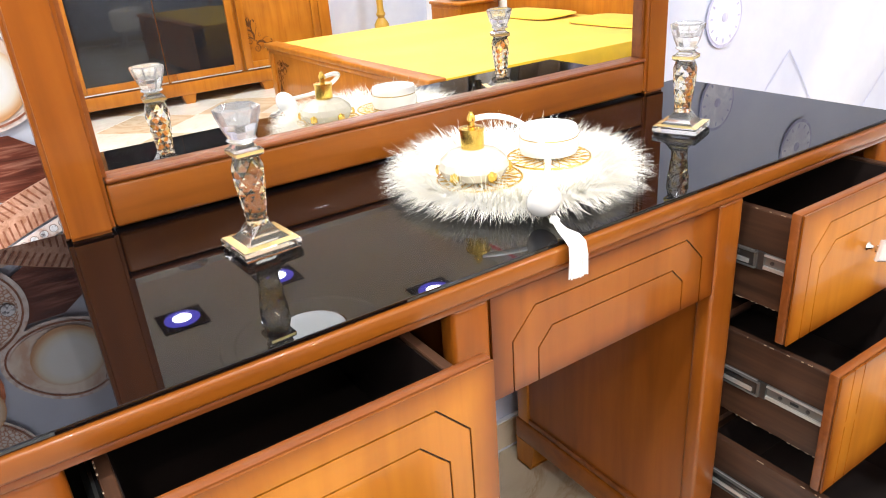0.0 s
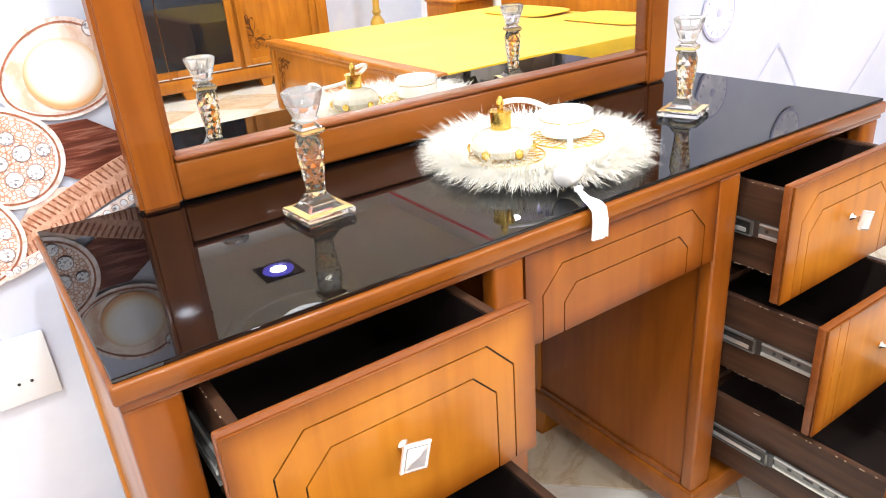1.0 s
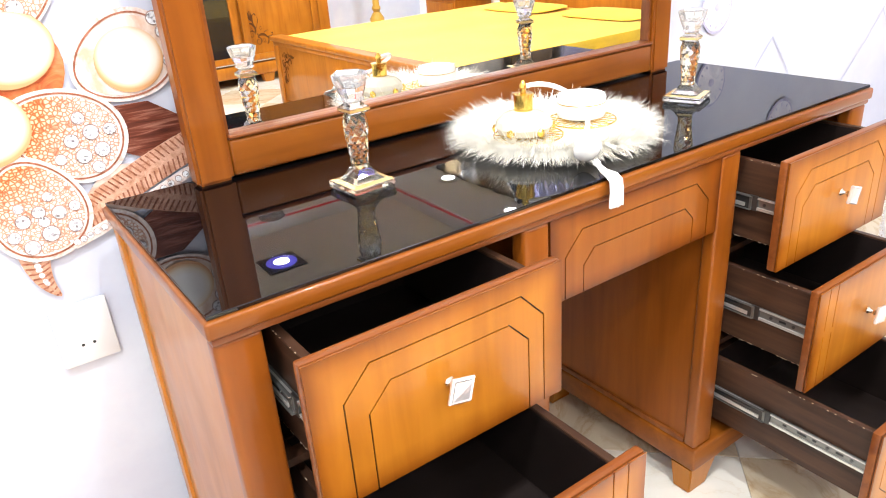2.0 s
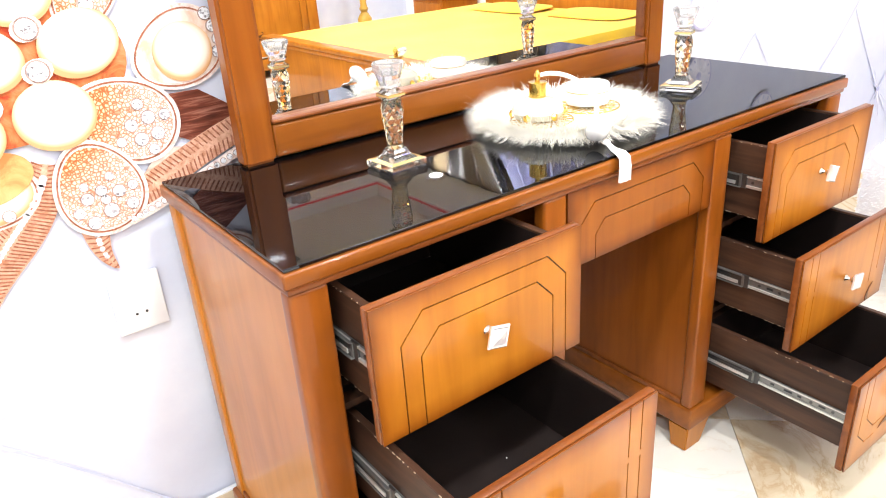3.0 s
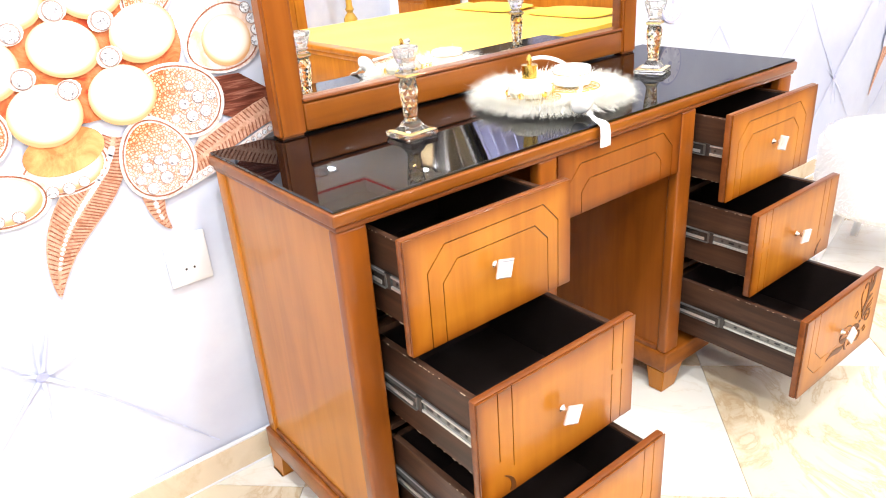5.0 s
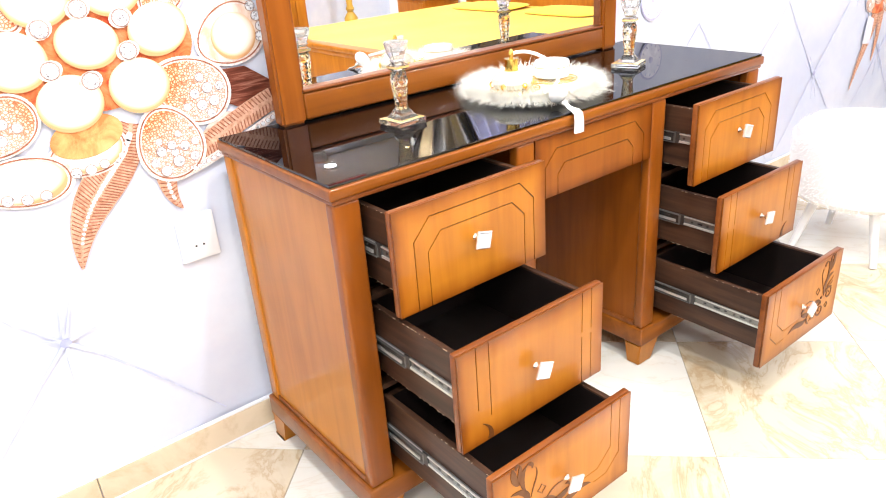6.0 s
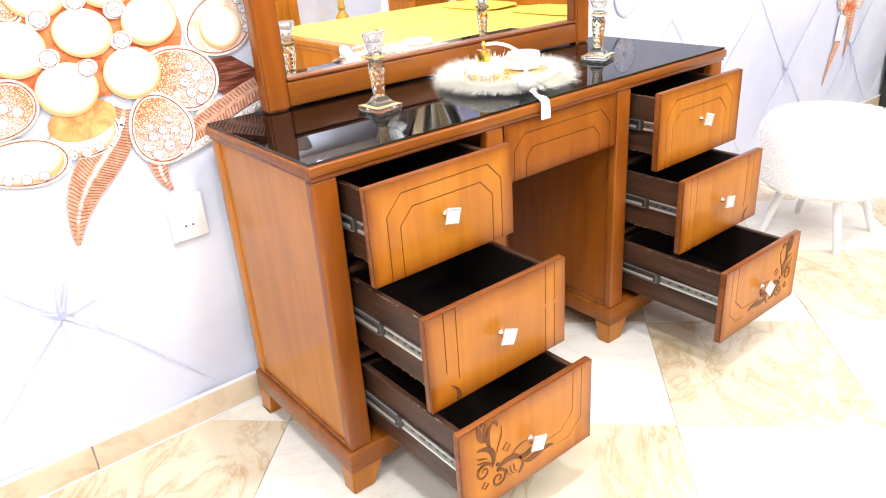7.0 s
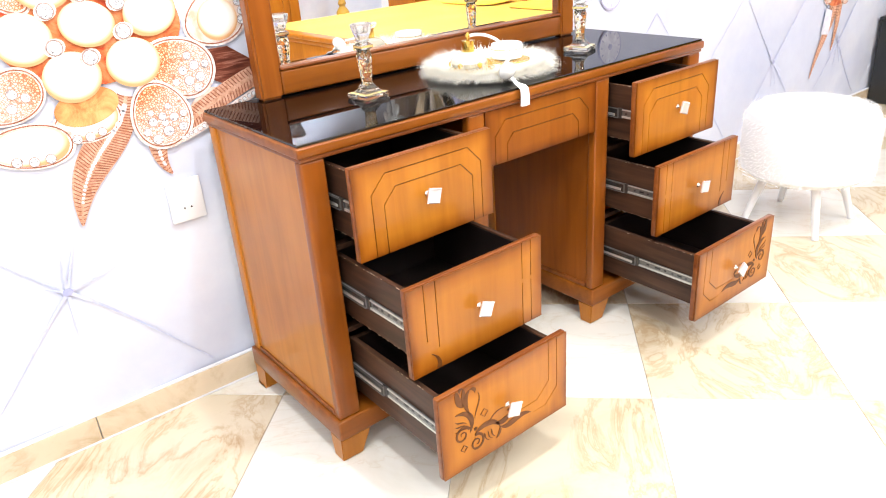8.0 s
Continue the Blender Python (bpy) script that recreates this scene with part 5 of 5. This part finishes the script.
part("body", box_mesh(0.015, 0.42, 0.01, 0.46, 0.08, 0.525, 0.004), WOOD_MIRROR, ns)
part("top", box_mesh(0.0, 0.44, 0.0, 0.48, 0.5255, 0.55, 0.008, 3), WOOD_MIRROR, ns, "", True)
part("drawer_front", box_mesh(0.004, 0.0145, 0.03, 0.44, 0.34, 0.50, 0.003), WOOD_MIRROR, ns)
part("door_front", box_mesh(0.004, 0.0145, 0.03, 0.44, 0.10, 0.33, 0.003), WOOD_MIRROR, ns)
for xx in (0.02, 0.36):
    for yy in (0.02, 0.40):
        part("leg", box_mesh(xx, xx + 0.05, yy, yy + 0.05, 0.0, 0.0795), WOOD_MIRROR, ns)
tray = thing("tray", "oval white and silver tray on the bedside cabinet", "tray", (3.88, -3.88, 0.551))
part("dish", lathe(bmesh.new(), [(0.09, 0), (0.12, 0.008), (0.13, 0.02), (0.125, 0.021), (0.11, 0.012), (0.02, 0.010)], 32), PORCELAIN, tray, "", True)
stand = thing("coat_stand", "turned golden wooden stand post with a flared foot", "stand", (3.52, -4.72, 0))
part("foot", lathe(bmesh.new(), [(0.17, 0), (0.17, 0.02), (0.12, 0.05), (0.05, 0.10)], 28), WOOD_MIRROR, stand, "", True)
prof = [(0.045, 0.1005), (0.06, 0.20), (0.07, 0.34), (0.045, 0.38), (0.03, 0.40), (0.045, 0.43), (0.032, 0.46), (0.030, 0.75), (0.046, 0.80), (0.03, 0.84), (0.027, 1.5), (0.04, 1.55), (0.01, 1.6)]
GOLDEN = wood("golden_turned_wood", (0.42, 0.24, 0.03), (0.55, 0.33, 0.05), (0.62, 0.40, 0.08))
part("post", lathe(bmesh.new(), prof, 24), GOLDEN, stand, "turned golden post", True)

DRAPE_A = fabric("brown_drape", (0.26, 0.19, 0.14), 0.6)
DRAPE_B = fabric("lilac_drape", (0.48, 0.48, 0.70), 0.6)
DRAPE_D = fabric("taupe_fabric", (0.36, 0.35, 0.33), 0.6)
DRAPE_C = fabric("cream_drape", (0.80, 0.77, 0.74), 0.6)


def curtain(ya, yb, material, label, sweep):
    bm = bmesh.new()
    nu, nv = 40, 24
    grid = []
    for i in range(nu + 1):
        row = []
        for j in range(nv + 1):
            t, z = i / nu, 0.35 + 2.36 * j / nv
            y = ya + (yb - ya) * t + sweep * (1 - j / nv) ** 1.5
            x = x1 - 0.09 + 0.038 * math.sin(t * 2 * math.pi * 2.5 + j * 0.10)
            row.append(bm.verts.new((x, y, z)))
        grid.append(row)
    for i in range(nu):
        for j in range(nv):
            bm.faces.new((grid[i][j], grid[i + 1][j], grid[i + 1][j + 1], grid[i][j + 1]))
    ob = single("curtain", bm, material, label, "curtain", "", True, "bed-head drapes")
    ob.modifiers.new("thickness", "SOLIDIFY").thickness = 0.004


for k in range(6):
    ya = -4.9 + 0.62 * k
    curtain(ya, ya + 0.60, (DRAPE_A, DRAPE_C, DRAPE_A, DRAPE_B, DRAPE_C, DRAPE_B)[k], ("brown", "cream", "brown", "lilac-blue", "cream", "lilac-blue")[k] + " draped cloth hanging behind the bed head", 0.45)

# ---- satin swag, beaded trim and flower hung from the ceiling in place of a wall print ----
SATIN, _nt, _p = mat("satin_with_painted_sheen", (0.2, 0.15, 0.1), 0.22, 0.1, 0, 0.8)
_uv = _nt.nodes.new("ShaderNodeUVMap")
_uv.uv_map = "folds"
_sp = _nt.nodes.new("ShaderNodeSeparateXYZ")
_nt.links.new(_uv.outputs["UV"], _sp.inputs[0])
# Cream and dark bands put sheen and shade of the folds into colour
_nt.links.new(ramp(_nt, _sp.outputs[0], [(0.0, (0.012, 0.010, 0.012)), (0.18, (0.30, 0.21, 0.11)), (0.34, (0.03, 0.022, 0.018)), (0.46, (0.85, 0.82, 0.78)), (0.56, (0.24, 0.18, 0.11)), (0.80, (0.34, 0.27, 0.18)), (0.93, (0.80, 0.77, 0.72)), (1.0, (0.02, 0.017, 0.018))]), _p.inputs["Base Color"])
swag = thing("mural_swag", "glossy brown and cream satin swag standing in for a wall print", "drapery", (3.72, -3.5, H))


def swag_edge(t, side):
    """The left or right edge of the swag at the share t of its drop: (y, z) from its anchor."""
    return (-0.70 + 0.45 * t, -1.0 * t) if side < 0 else (0.65 - 0.85 * t, -1.0 * t)


bm = bmesh.new()
uvl = bm.loops.layers.uv.new("folds")
grid = []
for i in range(73):
    u = i / 72
    row = []
    for j in range(25):
        t = j / 24
        (ya, za), (yb, zb) = swag_edge(t, -1), swag_edge(t, 1)
        bow = 0.16 * math.sin(math.pi * u) * t
        fold = 0.030 * math.sin(2 * math.pi * (u * 5 + 0.5 * t)) * min(1, t * 4 + 0.35)
        row.append((bm.verts.new((fold + 0.16 * t, ya + (yb - ya) * u, -0.003 - (0.997 * t) * (1 - bow))), u))
    grid.append(row)
for i in range(72):
    for j in range(24):
        q = (grid[i][j], grid[i + 1][j], grid[i + 1][j + 1], grid[i][j + 1])
        f = bm.faces.new([v for v, u in q])
        for lp, (v, u) in zip(f.loops, q):
            lp[uvl].uv = (u, 0)
cloth = part("cloth", bm, SATIN, swag, "satin cloth in soft folds with sheen painted as bands", True)
cloth.modifiers.new("thickness", "SOLIDIFY").thickness = 0.004
part("trim", tube(bmesh.new(), [(-0.02 + 0.16 * k / 8, *swag_edge(k / 8 + 0.004, 1)) for k in range(9)], 0.035, 8), BLACK_LACQUER, swag, "black trim ribbon", True)
for k in range(20):
    t = (k + 0.7) / 20
    y, z = swag_edge(t, 1)
    bm = bmesh.new()
    bmesh.ops.create_icosphere(bm, subdivisions=2, radius=0.016, matrix=pose(-0.055 + 0.16 * t, y - 0.012, z))
    part("bead", bm, CRYSTAL_FACE, swag, "silver rhinestone bead", True)
flower = thing("mural_flower", "cream fabric flower beside the swag, standing in for a printed one", "flower", (3.70, -4.24, 2.42))
for k in range(14):
    a, rr = 2 * math.pi * k / 7 + (0.4 if k > 6 else 0), (0.20 if k < 7 else 0.12)
    bm = bmesh.new()
    bmesh.ops.create_uvsphere(bm, u_segments=12, v_segments=8, radius=1)
    bmesh.ops.transform(bm, matrix=Matrix.Rotation(a, 4, "X") @ pose(0 if k < 7 else -0.03, 0, rr * 0.62, 0, 14, 0) @ Matrix.Diagonal((0.014, rr * 0.30, rr * 0.5, 1)), verts=bm.verts[:])
    part("petal", bm, DRAPE_D, flower, "", True)
part("cord", tube(bmesh.new(), [(0.02, 0, 0.0), (0.03, 0, 0.17), (0.02, 0, H - 2.42 - 0.001)], 0.008, 6), DRAPE_C, flower)
# Pleated cloth added in place of the curtain in the wall print
bm = bmesh.new()
grid = []
for i in range(61):
    u = i / 60
    row = []
    for j in range(13):
        t = j / 12
        ya = swag_edge(t, 1)[0] - 3.5 + 0.06
        row.append(bm.verts.new((3.76 + 0.12 * t + 0.034 * math.sin(u * 2 * math.pi * 9 + 0.4 * t), ya + (-1.75 - ya) * u, H - 0.003 - 0.99 * t)))
    grid.append(row)
for i in range(60):
    for j in range(12):
        bm.faces.new((grid[i][j], grid[i + 1][j], grid[i + 1][j + 1], grid[i][j + 1]))
valance = single("valance", bm, DRAPE_B, "lilac-grey pleated valance by the bed, standing in for a printed curtain", "curtain", "", True)
valance.modifiers.new("thickness", "SOLIDIFY").thickness = 0.004

# ---- floor tiles and skirting, laid diagonally ----
floor = thing("floor", "diagonal checkerboard of cream and veined beige tiles", "floor", (0, 0, 0), 0, "", "structure")
PITCH = 0.72 / math.sqrt(2)
half = PITCH / 2 - 0.001


def tile_mesh(material):
    bm = box_mesh(-half, half, -half, half, -0.008, 0.0, 0.0008, 1)
    finish(bm, False)
    me = bpy.data.meshes.new("tile")
    bm.to_mesh(me)
    bm.free()
    me.materials.append(material)
    return me


meshes = (tile_mesh(TILE_VEIN), tile_mesh(TILE_WHITE))
for i in range(-14, 16):
    for j in range(-14, 16):
        d, s = 1.09 + 0.72 * (i + 0.5), 0.386 + 0.72 * (j + 0.5)
        cx, cy = (s + d) / 2, (s - d) / 2
        if x0 - 0.3 < cx < x1 + 0.3 and y0 - 0.3 < cy < y1 + 0.3:
            ob = new("tile", meshes[(i + j) % 2])
            ob.parent = floor
            ob.matrix_local = pose(cx, cy, 0, 0, 0, 45 + 90 * ((i * 3 + j * 5) % 4))
skirting = thing("baseboard", "beige veined tile skirting along the padded wall", "skirting", (0, 0, 0), 0, "", "structure")
for k in range(-4, 10):
    xa, xb = -0.43 + 0.5 * k, -0.43 + 0.5 * (k + 1) - 0.002
    xa, xb = max(xa, x0), min(xb, x1)
    if xb > xa:
        part("skirting_tile", box_mesh(xa, xb, y1 - 0.010, y1 + 0.002, 0.0005, 0.078, 0.0015, 1), SKIRT, skirting)
part("caulk_line", box_mesh(x0, x1, y1 - 0.0125, y1 - 0.0102, 0.0004, 0.007, 0.0008, 1), WHITE_PAINT, skirting, "white grout line")
part("caulk_line", box_mesh(x0, x1, y1 - 0.0095, y1 + 0.002, 0.0785, 0.084, 0.0008, 1), WHITE_PAINT, skirting, "white grout line")
